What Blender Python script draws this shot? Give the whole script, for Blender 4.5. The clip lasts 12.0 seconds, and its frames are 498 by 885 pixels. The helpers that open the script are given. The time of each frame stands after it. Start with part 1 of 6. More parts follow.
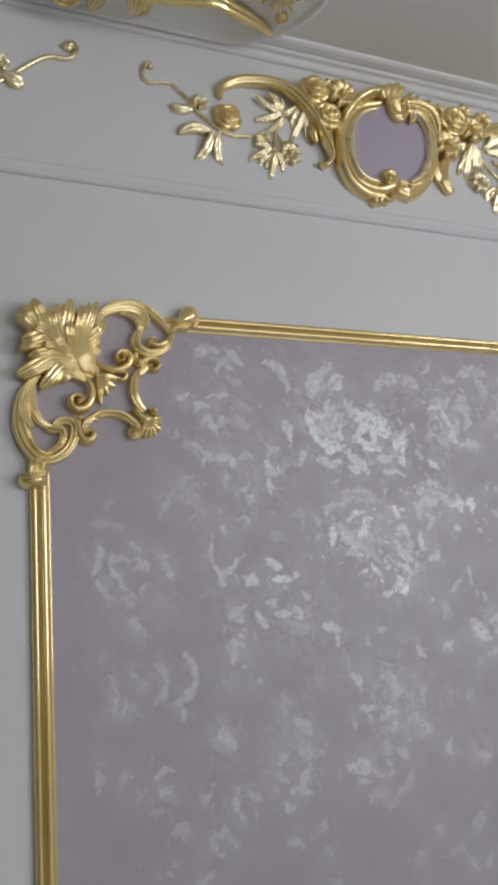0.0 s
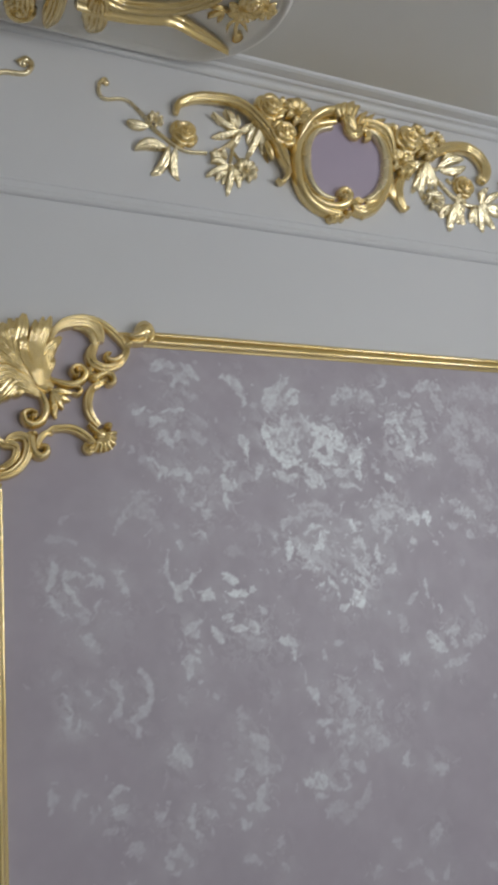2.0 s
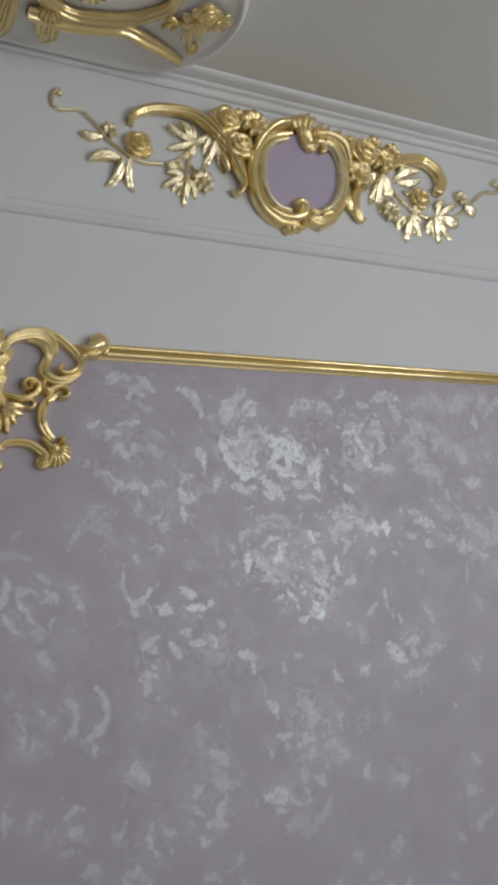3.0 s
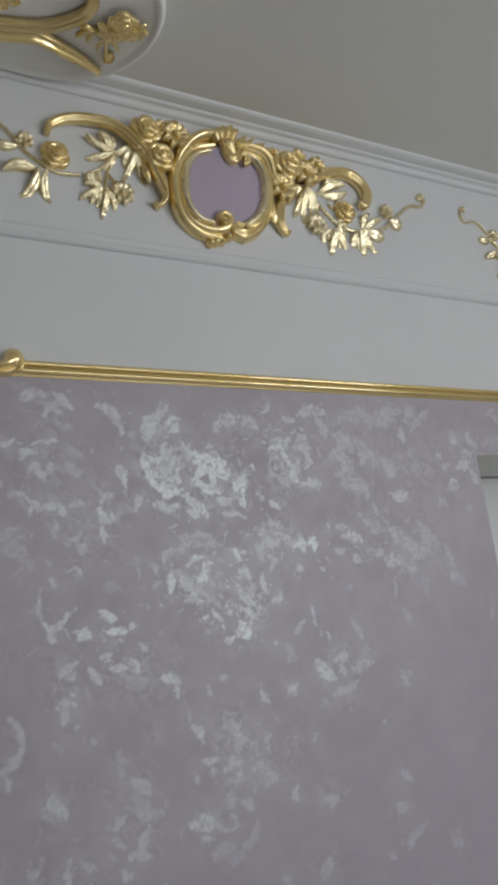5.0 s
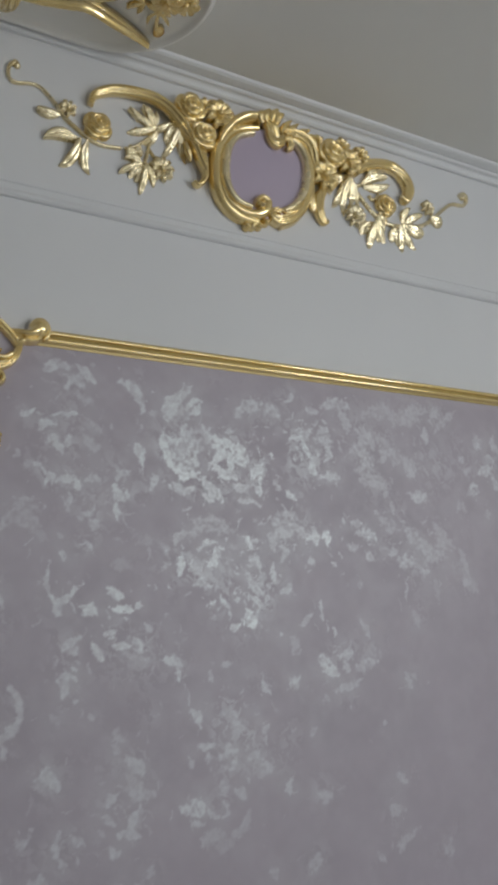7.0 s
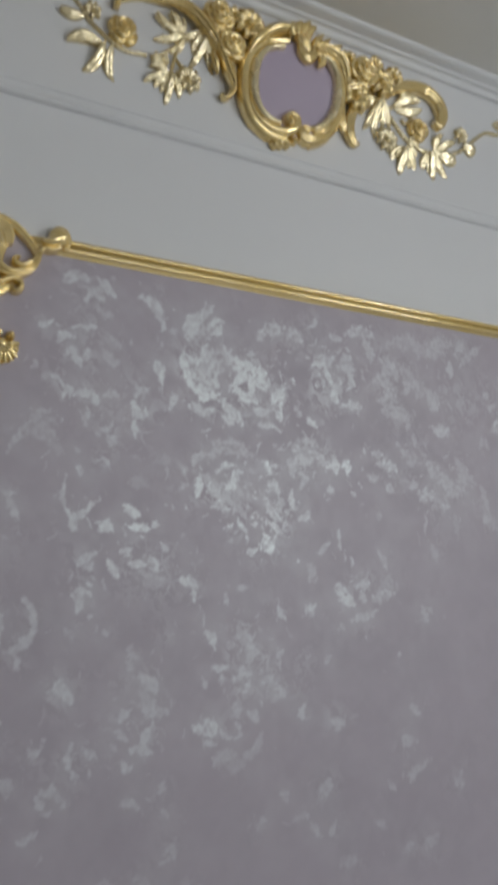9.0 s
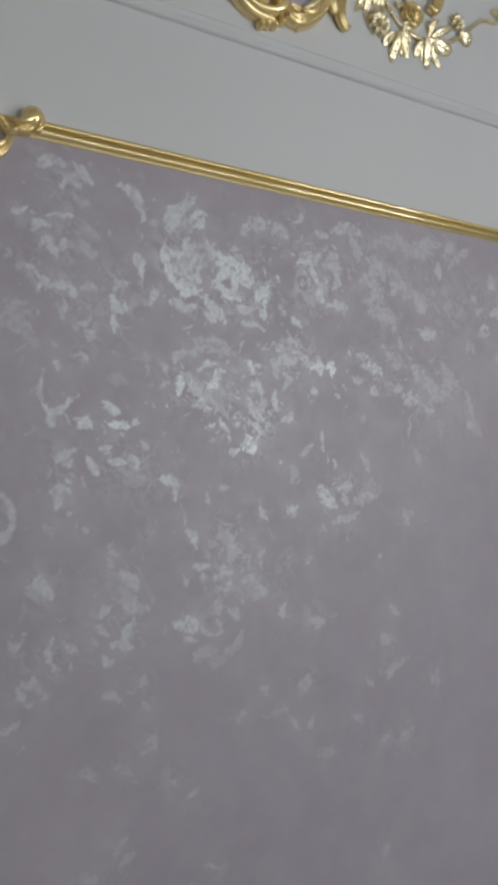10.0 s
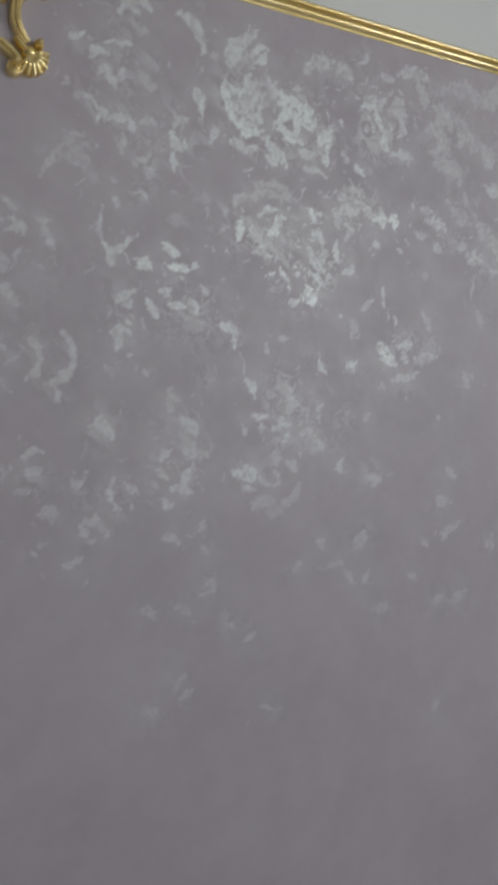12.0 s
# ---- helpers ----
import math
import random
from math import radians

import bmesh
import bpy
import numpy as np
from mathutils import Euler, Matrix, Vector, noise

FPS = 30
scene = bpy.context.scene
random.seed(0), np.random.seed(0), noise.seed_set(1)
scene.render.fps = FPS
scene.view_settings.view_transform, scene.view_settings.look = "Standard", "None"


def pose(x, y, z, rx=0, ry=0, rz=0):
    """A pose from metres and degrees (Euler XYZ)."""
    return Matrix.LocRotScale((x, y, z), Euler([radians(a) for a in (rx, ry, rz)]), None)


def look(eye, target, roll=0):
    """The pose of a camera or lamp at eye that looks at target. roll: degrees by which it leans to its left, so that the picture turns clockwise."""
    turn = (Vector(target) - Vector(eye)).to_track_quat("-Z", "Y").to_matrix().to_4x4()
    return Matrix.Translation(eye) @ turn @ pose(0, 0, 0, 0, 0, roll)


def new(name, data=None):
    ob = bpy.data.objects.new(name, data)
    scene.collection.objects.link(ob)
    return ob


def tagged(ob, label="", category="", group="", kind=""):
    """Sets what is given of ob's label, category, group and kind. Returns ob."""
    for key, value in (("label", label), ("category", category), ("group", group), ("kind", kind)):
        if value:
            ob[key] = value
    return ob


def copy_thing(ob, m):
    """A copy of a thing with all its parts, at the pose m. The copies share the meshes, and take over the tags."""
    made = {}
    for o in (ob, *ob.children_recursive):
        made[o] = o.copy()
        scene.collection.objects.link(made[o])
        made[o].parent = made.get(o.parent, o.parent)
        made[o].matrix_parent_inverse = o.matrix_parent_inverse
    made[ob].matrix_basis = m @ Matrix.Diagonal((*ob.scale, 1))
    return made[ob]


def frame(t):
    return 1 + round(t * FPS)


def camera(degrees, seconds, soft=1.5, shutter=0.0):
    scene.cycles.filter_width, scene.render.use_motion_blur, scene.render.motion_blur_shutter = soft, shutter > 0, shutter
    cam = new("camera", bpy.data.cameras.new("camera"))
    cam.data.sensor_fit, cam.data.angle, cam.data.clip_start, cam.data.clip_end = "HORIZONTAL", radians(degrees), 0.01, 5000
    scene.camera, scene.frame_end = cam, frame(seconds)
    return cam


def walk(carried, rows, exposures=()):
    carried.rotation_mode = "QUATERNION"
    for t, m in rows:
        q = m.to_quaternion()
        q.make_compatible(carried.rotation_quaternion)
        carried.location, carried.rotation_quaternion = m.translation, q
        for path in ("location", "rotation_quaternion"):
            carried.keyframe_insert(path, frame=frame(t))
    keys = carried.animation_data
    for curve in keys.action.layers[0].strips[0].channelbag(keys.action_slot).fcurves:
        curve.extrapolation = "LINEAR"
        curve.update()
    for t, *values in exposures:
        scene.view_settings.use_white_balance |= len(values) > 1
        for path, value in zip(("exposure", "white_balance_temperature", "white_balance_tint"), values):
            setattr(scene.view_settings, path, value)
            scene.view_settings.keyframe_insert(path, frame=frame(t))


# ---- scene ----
cam = camera(34.0, 12.0, soft=3.8, shutter=0.6)
PATH = [
    (0, (0.0, 0.019, 1.5), (0.787, 1.813, 1.903), -4.1),
    (0.5, (0.0, 0.017, 1.502), (0.796, 1.807, 1.905), -4.2),
    (1, (0.004, 0.011, 1.499), (0.802, 1.798, 1.91), -4.2),
    (1.5, (0.015, 0.008, 1.499), (0.836, 1.782, 1.92), -4.4),
    (2, (0.023, 0.006, 1.498), (0.879, 1.761, 1.929), -4.8),
    (2.5, (0.039, 0.004, 1.504), (0.938, 1.737, 1.94), -5.4),
    (3, (0.049, 0.002, 1.506), (0.973, 1.719, 1.95), -5.8),
    (5, (0.108, 0.006, 1.52), (1.148, 1.653, 1.975), -7.4),
    (5.5, (0.119, 0.006, 1.522), (1.188, 1.638, 1.963), -7.6),
    (6, (0.122, 0.013, 1.519), (1.2, 1.64, 1.956), -7.4),
    (6.5, (0.115, 0.019, 1.521), (1.154, 1.672, 1.955), -4.4),
    (7, (0.119, 0.021, 1.519), (1.115, 1.7, 1.954), -2.6),
    (8.8, (0.125, 0.069, 1.457), (1.1, 1.772, 1.844), -0.8),
    (9, (0.125, 0.08, 1.449), (1.106, 1.789, 1.791), -0.8),
    (9.5, (0.137, 0.1, 1.426), (1.139, 1.816, 1.648), -0.6),
    (10, (0.143, 0.114, 1.409), (1.172, 1.822, 1.559), -0.5),
    (10.5, (0.134, 0.146, 1.379), (1.173, 1.851, 1.495), -0.4),
    (11, (0.135, 0.143, 1.361), (1.16, 1.86, 1.427), -0.0),
    (11.5, (0.13, 0.155, 1.319), (1.126, 1.889, 1.315), 0.4),
    (12, (0.114, 0.163, 1.269), (1.074, 1.918, 1.229), 0.3),
]
walk(cam, [(t, look(eye, target, roll)) for t, eye, target, roll in PATH],
     [(0, 0.14, 6500, 10), (1.5, 0.11, 6500, 9.5), (2.1, 0.03, 6500, 9), (2.5, 0.03, 6500, 9), (5.5, -0.10, 6500, 7), (9, -0.05, 6510, 7.5), (10.5, -0.04, 6510, 7), (12, -0.02, 6610, 5.5)])


# ---- light ----
WALL = 1.54          # the decorated wall's face
CEIL = 2.80
X0, X1, Y0 = -2.2, 3.6, -3.2

world = bpy.data.worlds.new("sky")
scene.world = world
world.use_nodes = True
wn = world.node_tree.nodes
sky = wn.new("ShaderNodeTexSky")
sky.sky_type = "NISHITA"
sky.sun_disc = False
sky.sun_elevation = radians(48)
sky.sun_rotation = radians(200)
wn["Background"].inputs[1].default_value = 0.05
world.node_tree.links.new(sky.outputs[0], wn["Background"].inputs[0])

sun = new("sun", bpy.data.lights.new("sun", "SUN"))
sun.data.energy, sun.data.angle, sun.data.color = 2.6, radians(0.5), (1, 0.95, 0.88)
sun.matrix_world = look((0, 0, 0), (0.3, 0.95, -1.1))


def window_light(name, where, target, w, h, power, color):
    ob = new(name, bpy.data.lights.new(name, "AREA"))
    ob.data.shape, ob.data.size, ob.data.size_y = "RECTANGLE", w, h
    ob.data.energy, ob.data.color = power, color
    ob.matrix_world = look(where, target)
    return ob


# daylight of the two windows behind the camera
COOL = (0.935, 0.965, 1.0)
window_light("window_daylight", (X1 + 0.06, -1.8, 1.96), (X1 - 1, -1.8, 1.96), 1.7, 1.4, 52, COOL)
window_light("window_daylight", (2.45, Y0 - 0.06, 1.8), (2.45, Y0 + 1, 1.8), 2.1, 1.5, 24, COOL)


# ---- materials ----
def material(name, color, rough=0.6, metal=0.0, spec=0.5):
    m = bpy.data.materials.new(name)
    m.use_nodes = True
    b = m.node_tree.nodes["Principled BSDF"]
    b.inputs["Base Color"].default_value = (*color, 1)
    b.inputs["Roughness"].default_value = rough
    b.inputs["Metallic"].default_value = metal
    b.inputs["Specular IOR Level"].default_value = spec
    return m, m.node_tree, b


def add(tree, kind, **values):
    n = tree.nodes.new(kind)
    for key, v in values.items():
        n.inputs[key.replace("_", " ")].default_value = v
    return n


def coords(tree):
    return tree.nodes.new("ShaderNodeTexCoord").outputs["Object"]


def noise_node(tree, scale, detail=4.0, rough=0.55, distort=0.0):
    n = add(tree, "ShaderNodeTexNoise", Scale=scale, Detail=detail, Roughness=rough, Distortion=distort)
    tree.links.new(coords(tree), n.inputs["Vector"])
    return n.outputs["Fac"]


def ramp(tree, fac, a, b, ca, cb):
    r = tree.nodes.new("ShaderNodeValToRGB")
    r.color_ramp.elements[0].position, r.color_ramp.elements[1].position = a, b
    r.color_ramp.elements[0].color, r.color_ramp.elements[1].color = (*ca, 1), (*cb, 1)
    tree.links.new(fac, r.inputs[0])
    return r.outputs[0]


def bump(tree, bsdf, fac, strength, distance):
    n = add(tree, "ShaderNodeBump", Strength=strength, Distance=distance)
    tree.links.new(fac, n.inputs["Height"])
    tree.links.new(n.outputs[0], bsdf.inputs["Normal"])


def varied(name, ca, cb, scale, rough, fine=300.0, relief=0.15, dist=0.001, metal=0.0):
    m, t, b = material(name, ca, rough, metal)
    t.links.new(ramp(t, noise_node(t, scale), 0.3, 0.7, ca, cb), b.inputs["Base Color"])
    bump(t, b, noise_node(t, fine, 3), relief, dist)
    return m


WHITE = varied("white_wall_paint", (0.703, 0.709, 0.726), (0.738, 0.741, 0.757), 1.7, 0.62, 180, 0.12)
TRIM = varied("white_trim_paint", (0.71, 0.718, 0.738), (0.745, 0.752, 0.77), 4.0, 0.42, 90, 0.05)
CEILING = varied("ceiling_paint", (0.74, 0.735, 0.71), (0.78, 0.775, 0.75), 1.2, 0.8, 160, 0.1)
FLOOR = varied("floor_screed", (0.48, 0.47, 0.45), (0.55, 0.54, 0.52), 6.0, 0.4, 60, 0.1)
PVC = varied("white_window_plastic", (0.76, 0.78, 0.78), (0.79, 0.80, 0.80), 3.0, 0.3, 120, 0.03)
RUBBER = varied("black_rubber", (0.012, 0.012, 0.012), (0.02, 0.02, 0.02), 20, 0.6)
JOINT_GREY = varied("joint_line_grey", (0.20, 0.20, 0.19), (0.26, 0.26, 0.25), 20, 0.7)
ORANGE = varied("orange_render", (0.62, 0.17, 0.045), (0.70, 0.22, 0.06), 1.5, 0.85, 60, 0.3)
ROOM = varied("plain_room_paint", (0.66, 0.66, 0.64), (0.72, 0.71, 0.69), 1.3, 0.7)
TAUPE = varied("bounce_cutting_taupe", (0.25, 0.225, 0.20), (0.29, 0.26, 0.23), 1.3, 0.7)
PLASTER = varied("white_gloss_plaster", (0.85, 0.845, 0.82), (0.88, 0.875, 0.85), 4.0, 0.3, 90, 0.04)
LILAC = varied("lilac_paint", (0.45, 0.385, 0.49), (0.48, 0.41, 0.515), 8.0, 0.5, 200, 0.08)

GOLD, t, b = material("gold_paint", (0.82, 0.59, 0.18), 0.3, 0.66)
b.inputs["Coat Weight"].default_value, b.inputs["Coat Roughness"].default_value = 1.0, 0.07
b.inputs["Coat IOR"].default_value = 2.3
t.links.new(ramp(t, noise_node(t, 14, 2), 0.3, 0.75, (0.83, 0.60, 0.19), (0.90, 0.69, 0.27)), b.inputs["Base Color"])
t.links.new(ramp(t, noise_node(t, 12, 1), 0.3, 0.7, (0.19,) * 3, (0.24,) * 3), b.inputs["Roughness"])

# dark olive that puts the shade of the rail's groove into colour
GROOVE_SHADE = varied("groove_shade_olive", (0.29, 0.21, 0.066), (0.36, 0.26, 0.09), 16, 0.45, 200, 0.05, 0.001, 0.4)

# paint of leaves and stems; on the cartouche beads it paints in the highlight
PALE_GOLD, t, b = material("champagne_gold_and_bead_highlight", (0.86, 0.74, 0.46), 0.26, 0.72)
b.inputs["Coat Weight"].default_value, b.inputs["Coat Roughness"].default_value = 1.0, 0.12
b.inputs["Coat IOR"].default_value = 1.9
t.links.new(ramp(t, noise_node(t, 22, 3), 0.3, 0.75, (0.80, 0.66, 0.36), (0.88, 0.77, 0.50)), b.inputs["Base Color"])
t.links.new(ramp(t, noise_node(t, 30, 2), 0.3, 0.7, (0.22,) * 3, (0.30,) * 3), b.inputs["Roughness"])

GLASS, t, b = material("window_glass", (1, 1, 1), 0.0)
b.inputs["Transmission Weight"].default_value = 1.0
b.inputs["IOR"].default_value = 1.45

PEARL, t, b = material("lilac_pearl_plaster", (0.48, 0.41, 0.52), 0.5)
attr = t.nodes.new("ShaderNodeAttribute")
attr.attribute_name = "dab"
fine = ramp(t, noise_node(t, 110, 5, 0.65, 0.6), 0.30, 0.62, (0.80,) * 3, (1.12,) * 3)
mul = t.nodes.new("ShaderNodeMath")
mul.operation, mul.use_clamp = "MULTIPLY", True
t.links.new(attr.outputs["Fac"], mul.inputs[0])
t.links.new(fine, mul.inputs[1])
mask = mul.outputs[0]
ground = ramp(t, noise_node(t, 5, 5), 0.3, 0.7, (0.404, 0.361, 0.414), (0.446, 0.401, 0.457))
mix = t.nodes.new("ShaderNodeMix")
mix.data_type = "RGBA"
t.links.new(mask, mix.inputs[0])
t.links.new(ground, mix.inputs[6])
mix.inputs[7].default_value = (0.76, 0.79, 0.815, 1)
t.links.new(mix.outputs[2], b.inputs["Base Color"])
t.links.new(ramp(t, mask, 0.0, 1.0, (0.0,) * 3, (0.12,) * 3), b.inputs["Metallic"])
t.links.new(ramp(t, mask, 0.0, 1.0, (0.5,) * 3, (0.42,) * 3), b.inputs["Roughness"])
bump(t, b, mask, 0.2, 0.001)


# ---- helpers for meshes ----
def mesh_object(name, bm, mat, smooth=True):
    me = bpy.data.meshes.new(name)
    bm.to_mesh(me)
    bm.free()
    if smooth:
        for p in me.polygons:
            p.use_smooth = True
    me.materials.append(mat)
    return new(name, me)


def part(name, bm, mat, parent, label="", smooth=True):
    ob = mesh_object(name, bm, mat, smooth)
    ob.parent = parent
    if label:
        ob["label"] = label
    return ob


def box(bm, x0, x1, y0, y1, z0, z1):
    v = [bm.verts.new((x, y, z)) for x in (x0, x1) for y in (y0, y1) for z in (z0, z1)]
    for f in ((0, 1, 3, 2), (4, 6, 7, 5), (0, 4, 5, 1), (2, 3, 7, 6), (0, 2, 6, 4), (1, 5, 7, 3)):
        bm.faces.new([v[i] for i in f])
    return bm


def boxes(*rows):
    bm = bmesh.new()
    for r in rows:
        box(bm, *r)
    return bm


def structure(name, bm, mat, label, smooth=False):
    return tagged(mesh_object(name, bm, mat, smooth), label, name.split("_")[0], kind="structure")


def extrude_x(profile, x0, x1):
    """A moulding along x from a closed profile of (y, z)."""
    bm = bmesh.new()
    a = [bm.verts.new((x0, y, z)) for y, z in profile]
    c = [bm.verts.new((x1, y, z)) for y, z in profile]
    n = len(profile)
    for i in range(n):
        bm.faces.new((a[i], a[(i + 1) % n], c[(i + 1) % n], c[i]))
    bm.faces.new(a[::-1])
    bm.faces.new(c)
    bmesh.ops.recalc_face_normals(bm, faces=bm.faces)
    return bm


# ---- the room ----
OX0, OX1, OZ0, OZ1 = 1.80, 3.0, 0.80, 1.92      # window opening in the decorated wall
BACK = 1.90
structure("wall_north", boxes((X0, OX0, WALL, BACK, 0, CEIL), (OX1, X1, WALL, BACK, 0, CEIL),
                              (OX0, OX1, WALL, BACK, 0, OZ0), (OX0, OX1, WALL, BACK, OZ1, CEIL)), WHITE,
          "white painted wall above and beside a lilac panel")
# unseen wall, made darker than the others to weaken bounce on the left
structure("wall_west", boxes((X0 - 0.2, X0, Y0 - 0.2, BACK, 0, CEIL)), TAUPE, "unseen side wall, dark taupe to cut bounced light")
structure("wall_south", boxes((X0, 1.4, Y0 - 0.2, Y0, 0, CEIL), (3.5, X1, Y0 - 0.2, Y0, 0, CEIL), (1.4, 3.5, Y0 - 0.2, Y0, 0, 1.05), (1.4, 3.5, Y0 - 0.2, Y0, 2.55, CEIL)), ROOM,
          "plain painted back wall with a window opening")
WY0, WY1, WZ0, WZ1 = -2.65, -0.95, 1.26, 2.66
structure("wall_east", boxes((X1, X1 + 0.2, Y0 - 0.2, WY0, 0, CEIL), (X1, X1 + 0.2, WY1, BACK, 0, CEIL),
                             (X1, X1 + 0.2, WY0, WY1, 0, WZ0), (X1, X1 + 0.2, WY0, WY1, WZ1, CEIL)), ROOM,
          "plain painted side wall with a window opening")
structure("floor", boxes((X0 - 0.2, X1 + 0.2, Y0 - 0.2, BACK, -0.2, 0)), FLOOR, "bare light grey screed floor")
structure("ceiling", boxes((X0 - 0.2, X1 + 0.2, Y0 - 0.2, BACK, CEIL, CEIL + 0.25)), CEILING, "plain grey white painted ceiling")
structure("ground", boxes((-300, 300, -300, 300, -0.6, -0.5)), FLOOR, "ground outside the house")


# lilac panel: a fine sheet that carries the pearl dabs
def value_noise(x, z, scale, seed):
    rng = np.random.RandomState(seed)
    g = rng.rand(256, 256)
    u, v = x * scale + 37.3, z * scale + 11.7
    i, j = np.floor(u).astype(int), np.floor(v).astype(int)
    fu, fv = u - i, v - j
    fu, fv = fu * fu * (3 - 2 * fu), fv * fv * (3 - 2 * fv)
    i, j, i1, j1 = i % 256, j % 256, (i + 1) % 256, (j + 1) % 256
    return (g[i, j] * (1 - fu) + g[i1, j] * fu) * (1 - fv) + (g[i, j1] * (1 - fu) + g[i1, j1] * fu) * fv


# pearl strokes of the trowel and brush: a curved spine through three points, half width, weight
# lower weights towards the foot partly paint in the pearl's fading sheen
STROKES = []


def stroke(a, mid, b, width, weight):
    STROKES.append((a, mid, b, width, 0.07 + 0.95 * weight))


# sprig under the rail
stroke((0.560, 2.022), (0.578, 2.035), (0.610, 2.035), 0.0125, 0.62)
stroke((0.604, 1.992), (0.620, 2.010), (0.634, 1.996), 0.0137, 0.55)
stroke((0.627, 2.039), (0.644, 2.026), (0.658, 2.014), 0.0130, 0.60)
stroke((0.626, 1.986), (0.638, 1.976), (0.662, 1.966), 0.0096, 0.35)
stroke((0.608, 1.965), (0.614, 1.957), (0.623, 1.945), 0.0113, 0.22)
stroke((0.514, 1.925), (0.526, 1.933), (0.540, 1.942), 0.0075, 0.70)
stroke((0.583, 1.938), (0.603, 1.936), (0.624, 1.938), 0.0066, 0.68)
stroke((0.551, 1.907), (0.563, 1.918), (0.582, 1.916), 0.0090, 0.68)
stroke((0.565, 1.879), (0.576, 1.892), (0.580, 1.874), 0.0108, 0.60)
stroke((0.572, 1.898), (0.585, 1.879), (0.593, 1.857), 0.0078, 0.65)
stroke((0.605, 1.872), (0.609, 1.883), (0.613, 1.891), 0.0108, 0.68)
stroke((0.646, 1.934), (0.662, 1.917), (0.678, 1.903), 0.0069, 0.40)
stroke((0.639, 1.898), (0.655, 1.879), (0.674, 1.878), 0.0113, 0.36)
stroke((0.505, 1.862), (0.510, 1.855), (0.501, 1.847), 0.0061, 0.35)
# leaf sprays below the sprig
stroke((0.537, 1.837), (0.553, 1.828), (0.566, 1.814), 0.0066, 0.62)
stroke((0.563, 1.798), (0.573, 1.812), (0.577, 1.794), 0.0090, 0.72)
stroke((0.583, 1.804), (0.605, 1.811), (0.625, 1.802), 0.0104, 0.70)
stroke((0.618, 1.808), (0.623, 1.798), (0.627, 1.788), 0.0078, 0.70)
stroke((0.642, 1.805), (0.660, 1.812), (0.670, 1.800), 0.0084, 0.52)
stroke((0.520, 1.826), (0.528, 1.835), (0.537, 1.843), 0.0060, 0.30)
stroke((0.704, 1.807), (0.712, 1.823), (0.736, 1.830), 0.0069, 0.60)
stroke((0.700, 1.799), (0.711, 1.784), (0.722, 1.768), 0.0108, 0.82)
stroke((0.721, 1.797), (0.728, 1.783), (0.724, 1.765), 0.0054, 0.80)
stroke((0.707, 1.766), (0.709, 1.749), (0.709, 1.729), 0.0069, 0.78)
stroke((0.608, 1.784), (0.610, 1.773), (0.604, 1.759), 0.0052, 0.50)
# single petals
stroke((0.716, 2.017), (0.745, 2.006), (0.764, 1.961), 0.0130, 0.66)
stroke((0.750, 1.885), (0.759, 1.871), (0.764, 1.849), 0.0100, 0.82)
stroke((0.762, 1.852), (0.762, 1.834), (0.762, 1.817), 0.0028, 0.55)
stroke((0.795, 1.829), (0.788, 1.817), (0.779, 1.797), 0.0119, 0.62)
stroke((0.819, 1.805), (0.823, 1.804), (0.827, 1.806), 0.0072, 0.75)
stroke((0.782, 1.958), (0.787, 1.959), (0.793, 1.962), 0.0095, 0.50)
stroke((0.758, 1.927), (0.761, 1.923), (0.762, 1.919), 0.0065, 0.42)
# open rose
stroke((0.877, 2.029), (0.864, 2.008), (0.833, 1.990), 0.0075, 0.70)
stroke((0.862, 2.007), (0.833, 1.990), (0.812, 1.962), 0.0129, 0.72)
stroke((0.818, 1.943), (0.835, 1.971), (0.856, 1.992), 0.0102, 0.72)
stroke((0.869, 1.976), (0.883, 1.992), (0.903, 1.995), 0.0088, 0.85)
stroke((0.876, 1.962), (0.892, 1.971), (0.901, 1.988), 0.0095, 0.78)
stroke((0.840, 1.956), (0.859, 1.965), (0.879, 1.957), 0.0190, 0.40)
# broad trowelled petal
stroke((0.810, 1.919), (0.815, 1.882), (0.840, 1.837), 0.0098, 0.95)
stroke((0.837, 1.839), (0.860, 1.829), (0.889, 1.834), 0.0107, 0.92)
stroke((0.818, 1.913), (0.839, 1.903), (0.863, 1.922), 0.0082, 0.80)
stroke((0.865, 1.941), (0.858, 1.920), (0.874, 1.899), 0.0088, 0.72)
stroke((0.840, 1.900), (0.856, 1.876), (0.878, 1.847), 0.0365, 0.70)
stroke((0.856, 1.933), (0.874, 1.914), (0.888, 1.882), 0.0168, 0.50)
stroke((0.833, 1.813), (0.855, 1.796), (0.876, 1.805), 0.0124, 0.62)
# trailing ribbon
stroke((0.904, 1.942), (0.923, 1.916), (0.961, 1.912), 0.0075, 0.72)
stroke((0.925, 1.897), (0.943, 1.883), (0.925, 1.861), 0.0133, 0.92)
stroke((0.932, 1.910), (0.966, 1.900), (0.975, 1.882), 0.0106, 0.88)
stroke((0.930, 1.857), (0.950, 1.834), (0.980, 1.830), 0.0119, 0.88)
stroke((0.964, 1.885), (0.970, 1.864), (0.958, 1.837), 0.0106, 0.82)
stroke((0.891, 1.827), (0.918, 1.806), (0.946, 1.778), 0.0115, 0.72)
stroke((0.901, 1.791), (0.915, 1.783), (0.917, 1.805), 0.0119, 0.72)
stroke((0.938, 1.792), (0.950, 1.796), (0.963, 1.796), 0.0068, 0.50)
